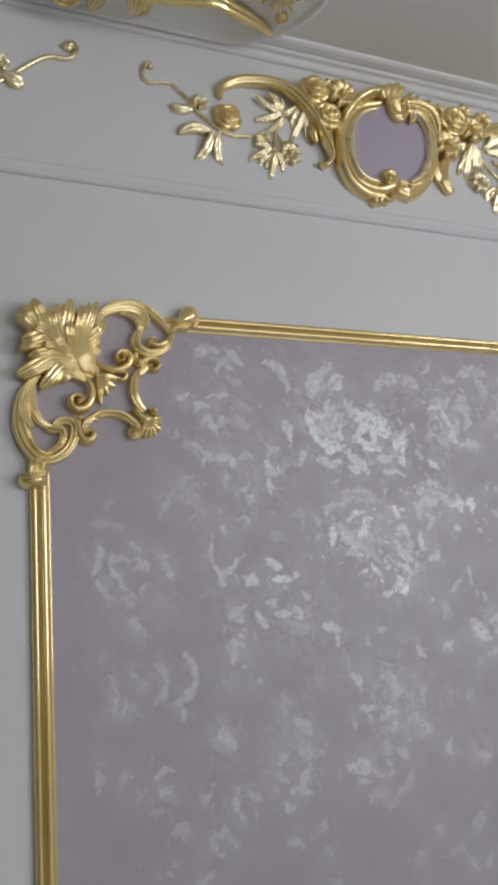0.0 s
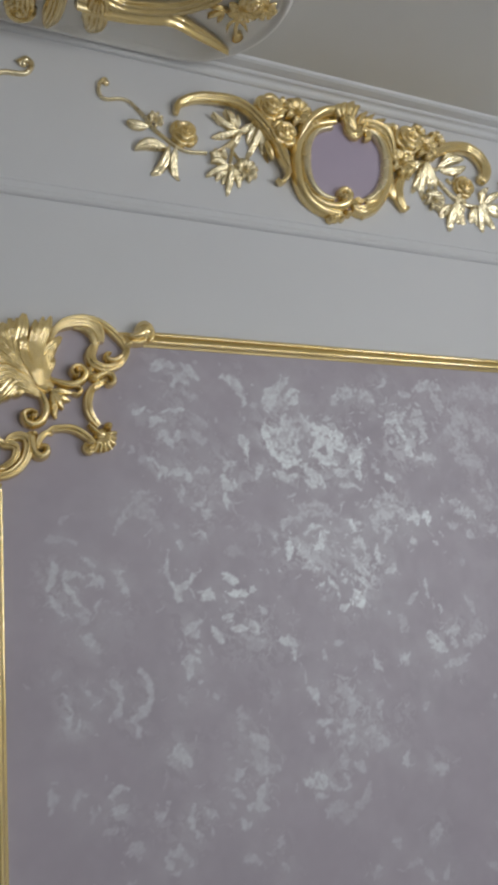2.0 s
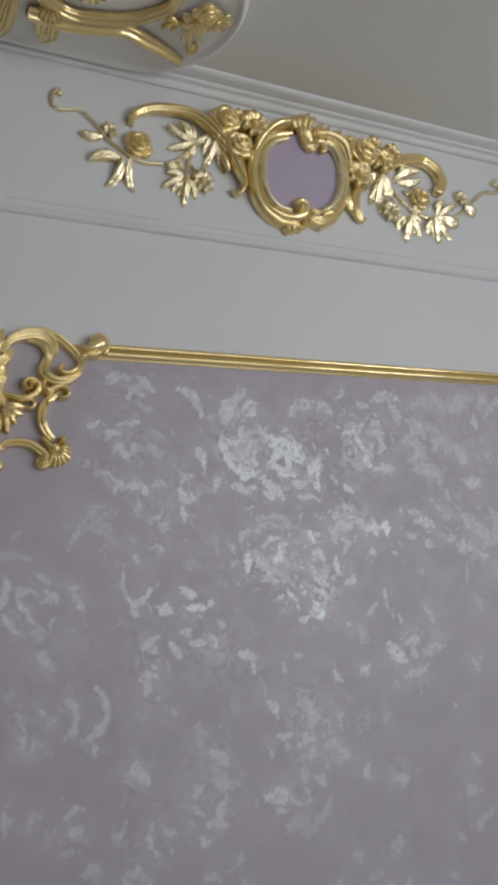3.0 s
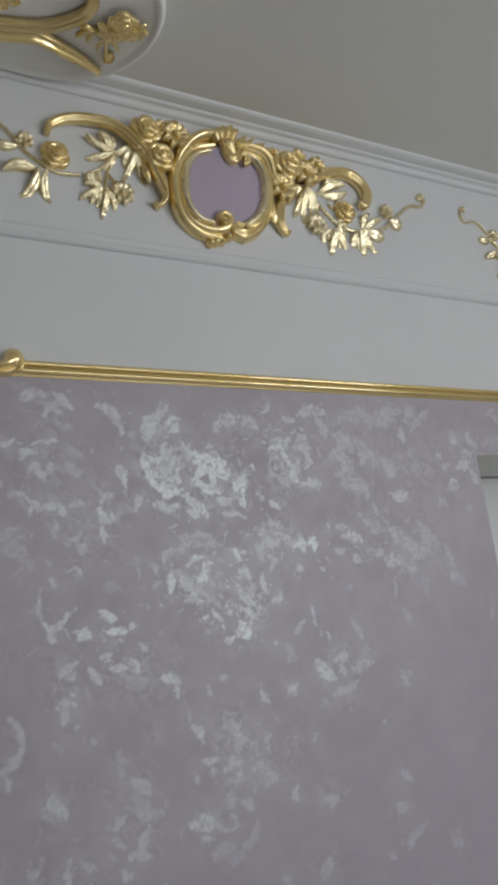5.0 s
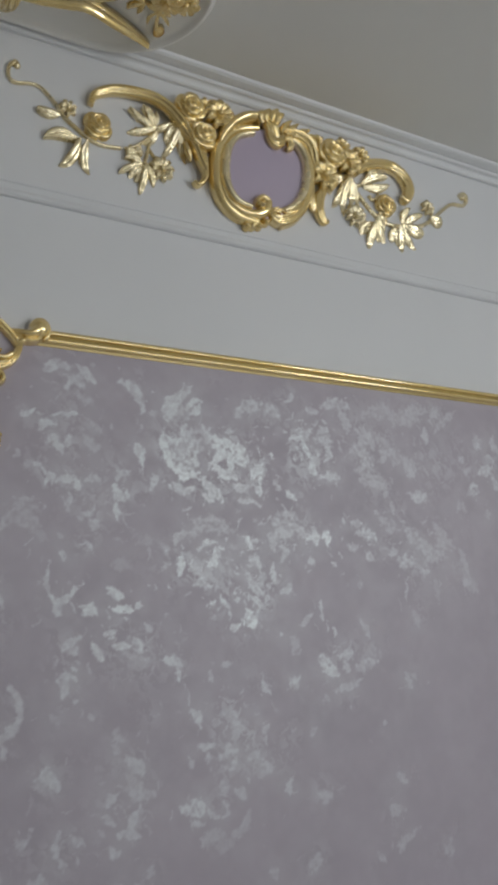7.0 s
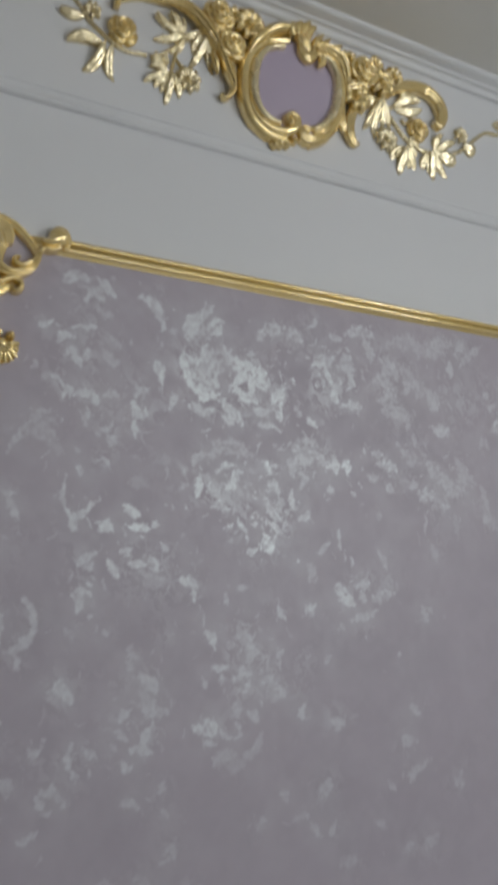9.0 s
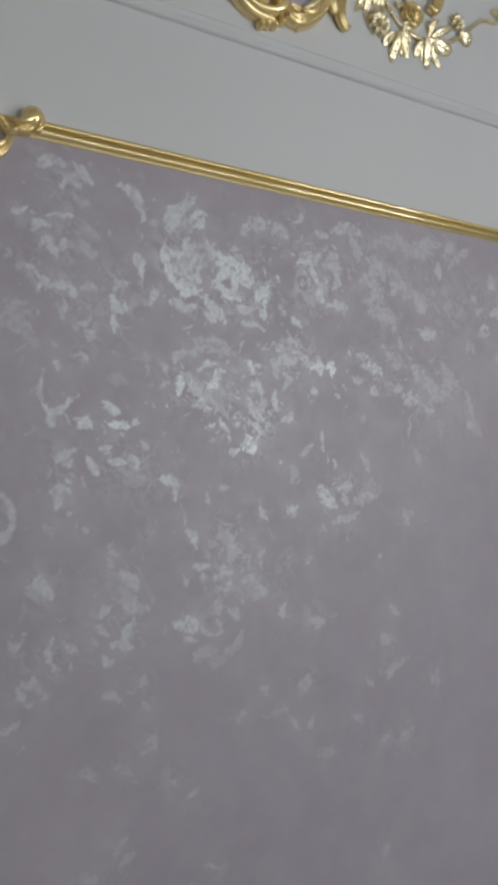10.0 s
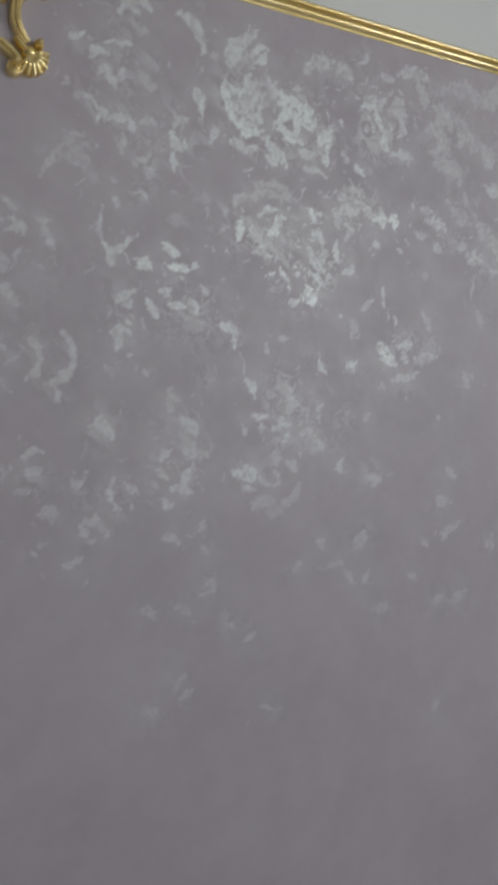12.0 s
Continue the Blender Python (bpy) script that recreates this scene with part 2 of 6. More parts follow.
# bud cluster
stroke((0.979, 1.899), (0.994, 1.890), (1.001, 1.872), 0.0162, 0.88)
stroke((1.010, 1.878), (0.998, 1.867), (0.984, 1.883), 0.0133, 0.82)
stroke((0.961, 1.865), (0.969, 1.844), (0.981, 1.833), 0.0115, 0.62)
stroke((0.971, 1.917), (0.981, 1.915), (0.992, 1.908), 0.0077, 0.60)
stroke((1.025, 1.835), (1.040, 1.856), (1.042, 1.824), 0.0138, 0.88)
stroke((1.029, 1.820), (1.035, 1.808), (1.037, 1.796), 0.0099, 0.72)
stroke((0.976, 1.816), (0.991, 1.807), (1.011, 1.813), 0.0129, 0.72)
stroke((0.985, 1.779), (1.014, 1.781), (1.037, 1.768), 0.0091, 0.56)
stroke((1.066, 1.888), (1.074, 1.888), (1.081, 1.886), 0.0063, 0.75)
stroke((1.110, 1.806), (1.122, 1.795), (1.129, 1.785), 0.0095, 0.72)
stroke((1.088, 1.817), (1.092, 1.813), (1.098, 1.811), 0.0066, 0.52)
stroke((1.075, 1.831), (1.082, 1.825), (1.087, 1.817), 0.0084, 0.36)
stroke((0.960, 1.928), (0.973, 1.933), (0.987, 1.937), 0.0077, 0.50)
# pale rose
stroke((0.986, 1.968), (1.019, 1.993), (1.056, 2.004), 0.0174, 0.56)
stroke((1.060, 2.000), (1.085, 1.988), (1.103, 1.970), 0.0158, 0.50)
stroke((1.132, 2.038), (1.135, 2.027), (1.118, 2.012), 0.0068, 0.52)
stroke((1.027, 1.973), (1.055, 1.982), (1.081, 1.968), 0.0197, 0.36)
# small blossom
stroke((1.128, 1.927), (1.147, 1.934), (1.166, 1.924), 0.0095, 0.78)
stroke((1.130, 1.919), (1.139, 1.912), (1.147, 1.903), 0.0080, 0.60)
stroke((1.159, 1.921), (1.171, 1.903), (1.177, 1.890), 0.0095, 0.88)
stroke((1.183, 1.949), (1.175, 1.941), (1.172, 1.932), 0.0086, 0.62)
stroke((1.199, 1.938), (1.225, 1.931), (1.233, 1.911), 0.0227, 0.50)
stroke((1.188, 1.887), (1.183, 1.865), (1.192, 1.849), 0.0113, 0.78)
stroke((1.224, 1.915), (1.233, 1.900), (1.222, 1.885), 0.0101, 0.62)
stroke((1.204, 1.843), (1.231, 1.849), (1.249, 1.838), 0.0117, 0.62)
stroke((1.249, 1.854), (1.253, 1.842), (1.254, 1.828), 0.0078, 0.50)
stroke((1.157, 1.858), (1.164, 1.847), (1.169, 1.836), 0.0117, 0.40)
stroke((1.202, 1.947), (1.219, 1.956), (1.236, 1.959), 0.0125, 0.50)
# faded leaves under the rail
stroke((1.180, 2.005), (1.191, 1.997), (1.211, 2.002), 0.0099, 0.50)
stroke((1.221, 2.011), (1.260, 2.023), (1.297, 2.019), 0.0193, 0.50)
stroke((1.272, 2.002), (1.292, 1.979), (1.291, 1.955), 0.0137, 0.42)
stroke((1.319, 1.967), (1.337, 1.947), (1.353, 1.936), 0.0089, 0.42)
stroke((1.298, 1.905), (1.328, 1.917), (1.345, 1.893), 0.0226, 0.36)
stroke((1.326, 1.870), (1.351, 1.887), (1.357, 1.865), 0.0188, 0.42)
stroke((1.321, 1.842), (1.365, 1.832), (1.396, 1.838), 0.0154, 0.36)
stroke((1.383, 1.949), (1.419, 1.917), (1.429, 1.878), 0.0226, 0.28)
stroke((1.466, 1.997), (1.493, 2.018), (1.523, 2.010), 0.0248, 0.32)
stroke((1.537, 1.983), (1.539, 1.966), (1.542, 1.950), 0.0097, 0.46)
stroke((1.568, 2.017), (1.579, 2.024), (1.590, 2.029), 0.0124, 0.42)
stroke((1.465, 1.889), (1.484, 1.873), (1.487, 1.905), 0.0171, 0.40)
stroke((1.476, 1.817), (1.506, 1.808), (1.522, 1.797), 0.0125, 0.40)
stroke((1.410, 1.791), (1.413, 1.774), (1.417, 1.758), 0.0081, 0.36)
stroke((1.355, 1.770), (1.361, 1.766), (1.369, 1.769), 0.0112, 0.36)
stroke((1.393, 1.819), (1.399, 1.815), (1.405, 1.818), 0.0129, 0.30)
# shaded fan
stroke((0.500, 1.772), (0.522, 1.768), (0.553, 1.764), 0.0050, 0.36)
stroke((0.466, 1.688), (0.478, 1.716), (0.505, 1.750), 0.0084, 0.36)
stroke((0.495, 1.732), (0.520, 1.737), (0.541, 1.714), 0.0353, 0.27)
stroke((0.539, 1.703), (0.551, 1.701), (0.566, 1.698), 0.0133, 0.25)
# loose petals
stroke((0.630, 1.745), (0.644, 1.739), (0.664, 1.757), 0.0075, 0.52)
stroke((0.653, 1.727), (0.662, 1.721), (0.656, 1.712), 0.0102, 0.52)
stroke((0.630, 1.683), (0.647, 1.681), (0.657, 1.666), 0.0052, 0.62)
stroke((0.593, 1.669), (0.598, 1.662), (0.603, 1.653), 0.0075, 0.62)
stroke((0.575, 1.648), (0.564, 1.619), (0.571, 1.586), 0.0044, 0.56)
stroke((0.569, 1.588), (0.578, 1.580), (0.591, 1.577), 0.0075, 0.66)
stroke((0.594, 1.552), (0.590, 1.569), (0.613, 1.590), 0.0098, 0.62)
stroke((0.600, 1.578), (0.617, 1.594), (0.628, 1.604), 0.0047, 0.62)
stroke((0.641, 1.553), (0.651, 1.559), (0.660, 1.555), 0.0121, 0.78)
stroke((0.685, 1.602), (0.695, 1.595), (0.711, 1.581), 0.0110, 0.78)
stroke((0.693, 1.561), (0.714, 1.559), (0.740, 1.557), 0.0075, 0.84)
stroke((0.742, 1.560), (0.750, 1.563), (0.758, 1.562), 0.0069, 0.66)
stroke((0.684, 1.545), (0.688, 1.544), (0.691, 1.545), 0.0063, 0.40)
stroke((0.764, 1.524), (0.770, 1.518), (0.774, 1.511), 0.0075, 0.56)
# wreath
stroke((0.401, 1.640), (0.412, 1.633), (0.425, 1.624), 0.0055, 0.52)
stroke((0.452, 1.619), (0.465, 1.615), (0.482, 1.608), 0.0068, 0.46)
stroke((0.468, 1.606), (0.478, 1.583), (0.485, 1.565), 0.0079, 0.46)
stroke((0.368, 1.599), (0.366, 1.612), (0.376, 1.622), 0.0065, 0.52)
stroke((0.365, 1.603), (0.379, 1.575), (0.405, 1.545), 0.0065, 0.56)
stroke((0.368, 1.602), (0.383, 1.613), (0.402, 1.604), 0.0068, 0.52)
stroke((0.404, 1.588), (0.421, 1.596), (0.439, 1.594), 0.0079, 0.50)
stroke((0.410, 1.610), (0.428, 1.599), (0.435, 1.583), 0.0079, 0.50)
stroke((0.346, 1.635), (0.344, 1.613), (0.335, 1.588), 0.0095, 0.52)
stroke((0.342, 1.575), (0.348, 1.558), (0.359, 1.542), 0.0095, 0.52)
stroke((0.431, 1.562), (0.425, 1.553), (0.420, 1.543), 0.0055, 0.42)
stroke((0.395, 1.541), (0.403, 1.544), (0.410, 1.541), 0.0085, 0.45)
stroke((0.356, 1.709), (0.365, 1.715), (0.376, 1.721), 0.0070, 0.26)
stroke((0.335, 1.680), (0.362, 1.680), (0.389, 1.672), 0.0095, 0.28)
stroke((0.588, 1.701), (0.593, 1.700), (0.597, 1.701), 0.0066, 0.30)
stroke((0.697, 1.644), (0.715, 1.646), (0.734, 1.640), 0.0138, 0.20)
stroke((0.747, 1.687), (0.763, 1.691), (0.780, 1.683), 0.0138, 0.20)
# bouquet
stroke((0.862, 1.701), (0.909, 1.727), (0.967, 1.716), 0.0218, 0.36)
stroke((0.834, 1.683), (0.850, 1.703), (0.874, 1.710), 0.0120, 0.46)
stroke((0.885, 1.675), (0.900, 1.689), (0.922, 1.696), 0.0085, 0.78)
stroke((0.841, 1.657), (0.844, 1.644), (0.839, 1.626), 0.0117, 0.94)
stroke((0.908, 1.638), (0.919, 1.651), (0.925, 1.666), 0.0117, 0.88)
stroke((0.925, 1.678), (0.930, 1.671), (0.936, 1.661), 0.0072, 0.72)
stroke((0.808, 1.648), (0.807, 1.640), (0.805, 1.630), 0.0056, 0.62)
stroke((0.801, 1.681), (0.808, 1.678), (0.817, 1.676), 0.0088, 0.40)
stroke((0.845, 1.668), (0.866, 1.654), (0.888, 1.646), 0.0150, 0.46)
stroke((0.871, 1.636), (0.881, 1.633), (0.893, 1.628), 0.0085, 0.52)
stroke((0.872, 1.602), (0.889, 1.608), (0.910, 1.598), 0.0085, 0.62)
stroke((0.881, 1.621), (0.893, 1.618), (0.905, 1.612), 0.0059, 0.52)
stroke((0.922, 1.605), (0.924, 1.597), (0.924, 1.589), 0.0079, 0.42)
stroke((0.935, 1.579), (0.944, 1.562), (0.954, 1.552), 0.0056, 0.72)
stroke((0.951, 1.549), (0.954, 1.541), (0.956, 1.532), 0.0044, 0.62)
stroke((0.965, 1.571), (0.973, 1.571), (0.981, 1.573), 0.0059, 0.62)
stroke((0.946, 1.609), (0.952, 1.606), (0.960, 1.605), 0.0072, 0.50)
stroke((0.914, 1.560), (0.918, 1.560), (0.922, 1.560), 0.0057, 0.50)
stroke((0.804, 1.548), (0.809, 1.546), (0.813, 1.548), 0.0056, 0.32)
# silver blooms
stroke((0.989, 1.703), (1.004, 1.691), (1.013, 1.678), 0.0101, 0.84)
stroke((0.995, 1.699), (1.011, 1.692), (1.026, 1.698), 0.0085, 0.72)
stroke((1.063, 1.706), (1.100, 1.728), (1.147, 1.711), 0.0310, 0.48)
stroke((1.085, 1.720), (1.068, 1.695), (1.070, 1.673), 0.0115, 0.50)
stroke((1.084, 1.683), (1.096, 1.669), (1.085, 1.650), 0.0120, 0.50)
stroke((1.155, 1.697), (1.175, 1.706), (1.182, 1.688), 0.0139, 0.72)
stroke((1.168, 1.723), (1.175, 1.726), (1.181, 1.723), 0.0083, 0.50)
stroke((1.200, 1.702), (1.211, 1.711), (1.212, 1.686), 0.0113, 0.84)
stroke((1.158, 1.648), (1.167, 1.650), (1.173, 1.646), 0.0095, 0.50)
stroke((1.225, 1.646), (1.229, 1.643), (1.233, 1.638), 0.0080, 0.60)
stroke((1.314, 1.728), (1.329, 1.713), (1.332, 1.695), 0.0164, 0.50)
stroke((1.003, 1.640), (1.021, 1.648), (1.030, 1.629), 0.0138, 0.62)
stroke((0.998, 1.631), (1.007, 1.604), (1.035, 1.583), 0.0115, 0.62)
stroke((1.030, 1.624), (1.035, 1.613), (1.037, 1.600), 0.0136, 0.46)
stroke((1.067, 1.647), (1.065, 1.626), (1.071, 1.608), 0.0106, 0.68)
stroke((1.000, 1.582), (1.017, 1.567), (1.038, 1.554), 0.0085, 0.78)
stroke((1.049, 1.578), (1.045, 1.572), (1.041, 1.565), 0.0074, 0.62)
stroke((1.082, 1.580), (1.097, 1.586), (1.107, 1.601), 0.0116, 0.62)
stroke((0.997, 1.542), (1.002, 1.532), (1.011, 1.517), 0.0190, 0.95)
stroke((0.952, 1.514), (0.966, 1.514), (0.977, 1.523), 0.0082, 0.78)
stroke((1.021, 1.545), (1.018, 1.534), (1.013, 1.522), 0.0059, 0.62)
# upright flecks
stroke((1.188, 1.564), (1.184, 1.545), (1.188, 1.525), 0.0062, 0.52)
stroke((1.215, 1.505), (1.216, 1.495), (1.214, 1.484), 0.0066, 0.52)
stroke((1.075, 1.499), (1.077, 1.494), (1.078, 1.489), 0.0075, 0.52)
stroke((1.125, 1.515), (1.145, 1.521), (1.161, 1.536), 0.0078, 0.42)
stroke((1.290, 1.603), (1.297, 1.599), (1.303, 1.593), 0.0098, 0.30)
stroke((1.102, 1.485), (1.110, 1.474), (1.104, 1.455), 0.0136, 0.30)
# fallen petals
stroke((0.652, 1.489), (0.663, 1.482), (0.673, 1.463), 0.0110, 0.62)
stroke((0.679, 1.512), (0.691, 1.515), (0.704, 1.519), 0.0075, 0.62)
stroke((0.693, 1.492), (0.714, 1.492), (0.734, 1.488), 0.0075, 0.68)
stroke((0.738, 1.503), (0.747, 1.490), (0.751, 1.477), 0.0110, 0.62)
stroke((0.722, 1.476), (0.748, 1.462), (0.775, 1.454), 0.0133, 0.30)
stroke((0.801, 1.454), (0.826, 1.452), (0.831, 1.420), 0.0114, 0.66)
stroke((0.599, 1.486), (0.609, 1.498), (0.631, 1.513), 0.0086, 0.56)
stroke((0.592, 1.475), (0.588, 1.468), (0.586, 1.461), 0.0058, 0.40)
stroke((0.611, 1.488), (0.618, 1.484), (0.625, 1.479), 0.0079, 0.45)
stroke((0.618, 1.455), (0.621, 1.452), (0.626, 1.454), 0.0058, 0.56)
stroke((0.643, 1.458), (0.650, 1.450), (0.656, 1.440), 0.0061, 0.40)
stroke((0.589, 1.436), (0.605, 1.441), (0.625, 1.432), 0.0079, 0.62)
stroke((0.595, 1.431), (0.604, 1.414), (0.600, 1.400), 0.0094, 0.52)
stroke((0.619, 1.396), (0.622, 1.396), (0.626, 1.397), 0.0055, 0.42)
# crescents
stroke((0.395, 1.500), (0.406, 1.492), (0.411, 1.475), 0.0106, 0.46)
stroke((0.409, 1.483), (0.420, 1.476), (0.433, 1.469), 0.0074, 0.36)
stroke((0.387, 1.539), (0.398, 1.532), (0.406, 1.525), 0.0120, 0.36)
stroke((0.500, 1.429), (0.521, 1.398), (0.515, 1.368), 0.0090, 0.47)
stroke((0.516, 1.370), (0.497, 1.347), (0.474, 1.340), 0.0095, 0.45)
stroke((0.484, 1.340), (0.494, 1.323), (0.489, 1.312), 0.0091, 0.42)
stroke((0.435, 1.415), (0.454, 1.402), (0.469, 1.380), 0.0085, 0.44)
stroke((0.464, 1.384), (0.461, 1.362), (0.439, 1.345), 0.0085, 0.42)
stroke((0.354, 1.403), (0.365, 1.385), (0.369, 1.364), 0.0050, 0.42)
stroke((0.368, 1.368), (0.364, 1.348), (0.375, 1.330), 0.0066, 0.49)
stroke((0.387, 1.356), (0.383, 1.340), (0.374, 1.330), 0.0059, 0.49)
stroke((0.407, 1.369), (0.416, 1.378), (0.429, 1.384), 0.0052, 0.46)
stroke((0.397, 1.394), (0.403, 1.396), (0.408, 1.392), 0.0076, 0.38)
stroke((0.337, 1.425), (0.344, 1.432), (0.351, 1.441), 0.0081, 0.30)
stroke((0.579, 1.372), (0.586, 1.365), (0.592, 1.354), 0.0127, 0.23)
stroke((0.650, 1.364), (0.654, 1.364), (0.660, 1.366), 0.0072, 0.38)
# lower garland
stroke((0.552, 1.263), (0.573, 1.271), (0.588, 1.247), 0.0148, 0.54)
stroke((0.696, 1.332), (0.706, 1.324), (0.719, 1.315), 0.0133, 0.32)
stroke((0.722, 1.286), (0.741, 1.271), (0.752, 1.257), 0.0139, 0.46)
stroke((0.695, 1.311), (0.702, 1.303), (0.710, 1.293), 0.0104, 0.32)
stroke((0.728, 1.232), (0.748, 1.217), (0.775, 1.219), 0.0133, 0.38)
stroke((0.773, 1.362), (0.779, 1.359), (0.787, 1.357), 0.0075, 0.32)
stroke((0.857, 1.359), (0.870, 1.344), (0.875, 1.324), 0.0091, 0.65)
stroke((0.851, 1.398), (0.851, 1.384), (0.851, 1.366), 0.0034, 0.38)
stroke((0.907, 1.431), (0.904, 1.419), (0.905, 1.404), 0.0056, 0.42)
stroke((0.932, 1.437), (0.943, 1.441), (0.954, 1.445), 0.0079, 0.40)
stroke((1.025, 1.413), (1.031, 1.392), (1.042, 1.371), 0.0082, 0.56)
stroke((1.091, 1.383), (1.102, 1.395), (1.117, 1.404), 0.0116, 0.61)
stroke((1.094, 1.394), (1.104, 1.382), (1.115, 1.384), 0.0082, 0.47)
# three-petal flower
stroke((1.178, 1.446), (1.187, 1.424), (1.198, 1.408), 0.0164, 0.68)
stroke((1.195, 1.417), (1.206, 1.411), (1.221, 1.403), 0.0141, 0.62)
stroke((1.226, 1.440), (1.249, 1.444), (1.264, 1.435), 0.0134, 0.58)
stroke((1.238, 1.427), (1.244, 1.416), (1.251, 1.402), 0.0124, 0.52)
stroke((1.274, 1.408), (1.296, 1.419), (1.327, 1.424), 0.0163, 0.42)
stroke((1.202, 1.365), (1.238, 1.375), (1.276, 1.385), 0.0134, 0.44)
stroke((1.171, 1.351), (1.181, 1.353), (1.189, 1.348), 0.0116, 0.32)
stroke((1.417, 1.384), (1.416, 1.371), (1.418, 1.358), 0.0125, 0.36)
stroke((1.334, 1.290), (1.338, 1.288), (1.343, 1.287), 0.0081, 0.36)
stroke((1.293, 1.448), (1.318, 1.448), (1.341, 1.437), 0.0236, 0.20)
# lilac heads
stroke((0.944, 1.353), (0.950, 1.337), (0.971, 1.321), 0.0103, 0.54)
stroke((0.960, 1.321), (0.969, 1.317), (0.981, 1.314), 0.0094, 0.48)
stroke((0.920, 1.344), (0.932, 1.348), (0.946, 1.352), 0.0067, 0.44)
stroke((1.033, 1.317), (1.027, 1.306), (1.019, 1.293), 0.0070, 0.44)
stroke((0.874, 1.294), (0.889, 1.287), (0.906, 1.290), 0.0103, 0.54)
stroke((0.891, 1.277), (0.892, 1.267), (0.892, 1.256), 0.0079, 0.44)
stroke((0.917, 1.265), (0.942, 1.270), (0.945, 1.243), 0.0194, 0.49)
stroke((0.984, 1.253), (1.002, 1.262), (1.023, 1.244), 0.0095, 0.54)
stroke((0.994, 1.226), (1.009, 1.222), (1.026, 1.216), 0.0146, 0.32)
stroke((1.012, 1.244), (1.034, 1.231), (1.016, 1.221), 0.0082, 0.44)
stroke((0.852, 1.272), (0.856, 1.265), (0.862, 1.255), 0.0079, 0.38)
stroke((1.088, 1.203), (1.077, 1.185), (1.092, 1.176), 0.0085, 0.48)
stroke((1.133, 1.290), (1.141, 1.292), (1.150, 1.298), 0.0102, 0.38)
stroke((1.150, 1.165), (1.161, 1.161), (1.179, 1.156), 0.0145, 0.44)
stroke((1.369, 1.177), (1.376, 1.167), (1.386, 1.158), 0.0122, 0.36)
stroke((0.913, 1.204), (0.923, 1.206), (0.935, 1.207), 0.0146, 0.38)
stroke((0.951, 1.199), (0.961, 1.191), (0.973, 1.180), 0.0113, 0.40)
# round petals at the foot
stroke((0.836, 1.180), (0.864, 1.179), (0.886, 1.171), 0.0174, 0.61)
stroke((0.889, 1.171), (0.896, 1.161), (0.913, 1.156), 0.0078, 0.47)
stroke((0.922, 1.180), (0.928, 1.166), (0.919, 1.152), 0.0070, 0.47)
stroke((0.853, 1.155), (0.864, 1.148), (0.877, 1.148), 0.0081, 0.47)
stroke((0.876, 1.112), (0.888, 1.123), (0.925, 1.122), 0.0122, 0.34)
stroke((0.941, 1.123), (0.966, 1.129), (0.980, 1.152), 0.0121, 0.29)
stroke((0.434, 1.215), (0.447, 1.223), (0.469, 1.222), 0.0076, 0.47)
stroke((0.437, 1.188), (0.449, 1.190), (0.463, 1.195), 0.0106, 0.52)
stroke((0.519, 1.178), (0.526, 1.167), (0.540, 1.175), 0.0081, 0.40)
stroke((0.595, 1.172), (0.588, 1.156), (0.591, 1.132), 0.0102, 0.52)
stroke((0.593, 1.134), (0.600, 1.121), (0.603, 1.109), 0.0071, 0.40)
stroke((0.613, 1.166), (0.626, 1.155), (0.643, 1.149), 0.0061, 0.40)
stroke((0.671, 1.209), (0.686, 1.215), (0.706, 1.225), 0.0085, 0.42)
stroke((0.672, 1.189), (0.685, 1.180), (0.698, 1.172), 0.0081, 0.38)
stroke((0.748, 1.195), (0.739, 1.181), (0.728, 1.163), 0.0100, 0.48)
stroke((0.703, 1.153), (0.722, 1.154), (0.744, 1.145), 0.0112, 0.48)
stroke((0.692, 1.132), (0.698, 1.124), (0.706, 1.127), 0.0106, 0.48)
stroke((0.663, 1.168), (0.672, 1.162), (0.680, 1.157), 0.0064, 0.32)
stroke((0.755, 1.074), (0.765, 1.081), (0.773, 1.087), 0.0085, 0.32)
stroke((0.686, 1.065), (0.704, 1.064), (0.719, 1.054), 0.0107, 0.34)
stroke((0.534, 1.093), (0.554, 1.100), (0.574, 1.085), 0.0135, 0.38)
stroke((0.464, 1.122), (0.480, 1.123), (0.481, 1.105), 0.0086, 0.34)
stroke((0.368, 1.204), (0.378, 1.225), (0.399, 1.225), 0.0086, 0.34)
stroke((0.400, 1.203), (0.402, 1.186), (0.399, 1.174), 0.0073, 0.29)
stroke((0.420, 1.154), (0.428, 1.157), (0.436, 1.161), 0.0067, 0.29)
stroke((0.333, 1.242), (0.336, 1.228), (0.330, 1.207), 0.0086, 0.34)
stroke((1.121, 1.016), (1.132, 1.031), (1.147, 1.048), 0.0158, 0.32)
stroke((1.335, 1.108), (1.347, 1.101), (1.361, 1.103), 0.0115, 0.33)
stroke((1.358, 1.044), (1.361, 1.032), (1.353, 1.020), 0.0097, 0.33)
# beside the window
stroke((1.315, 1.736), (1.330, 1.717), (1.349, 1.707), 0.0166, 0.62)
stroke((1.276, 1.741), (1.294, 1.738), (1.308, 1.732), 0.0099, 0.46)
stroke((1.259, 1.748), (1.260, 1.740), (1.261, 1.731), 0.0073, 0.50)
stroke((1.320, 1.668), (1.333, 1.661), (1.344, 1.655), 0.0132, 0.50)
stroke((1.273, 1.688), (1.285, 1.682), (1.300, 1.689), 0.0121, 0.42)
stroke((1.390, 1.668), (1.404, 1.670), (1.420, 1.675), 0.0121, 0.45)
stroke((1.420, 1.649), (1.442, 1.653), (1.460, 1.646), 0.0162, 0.60)
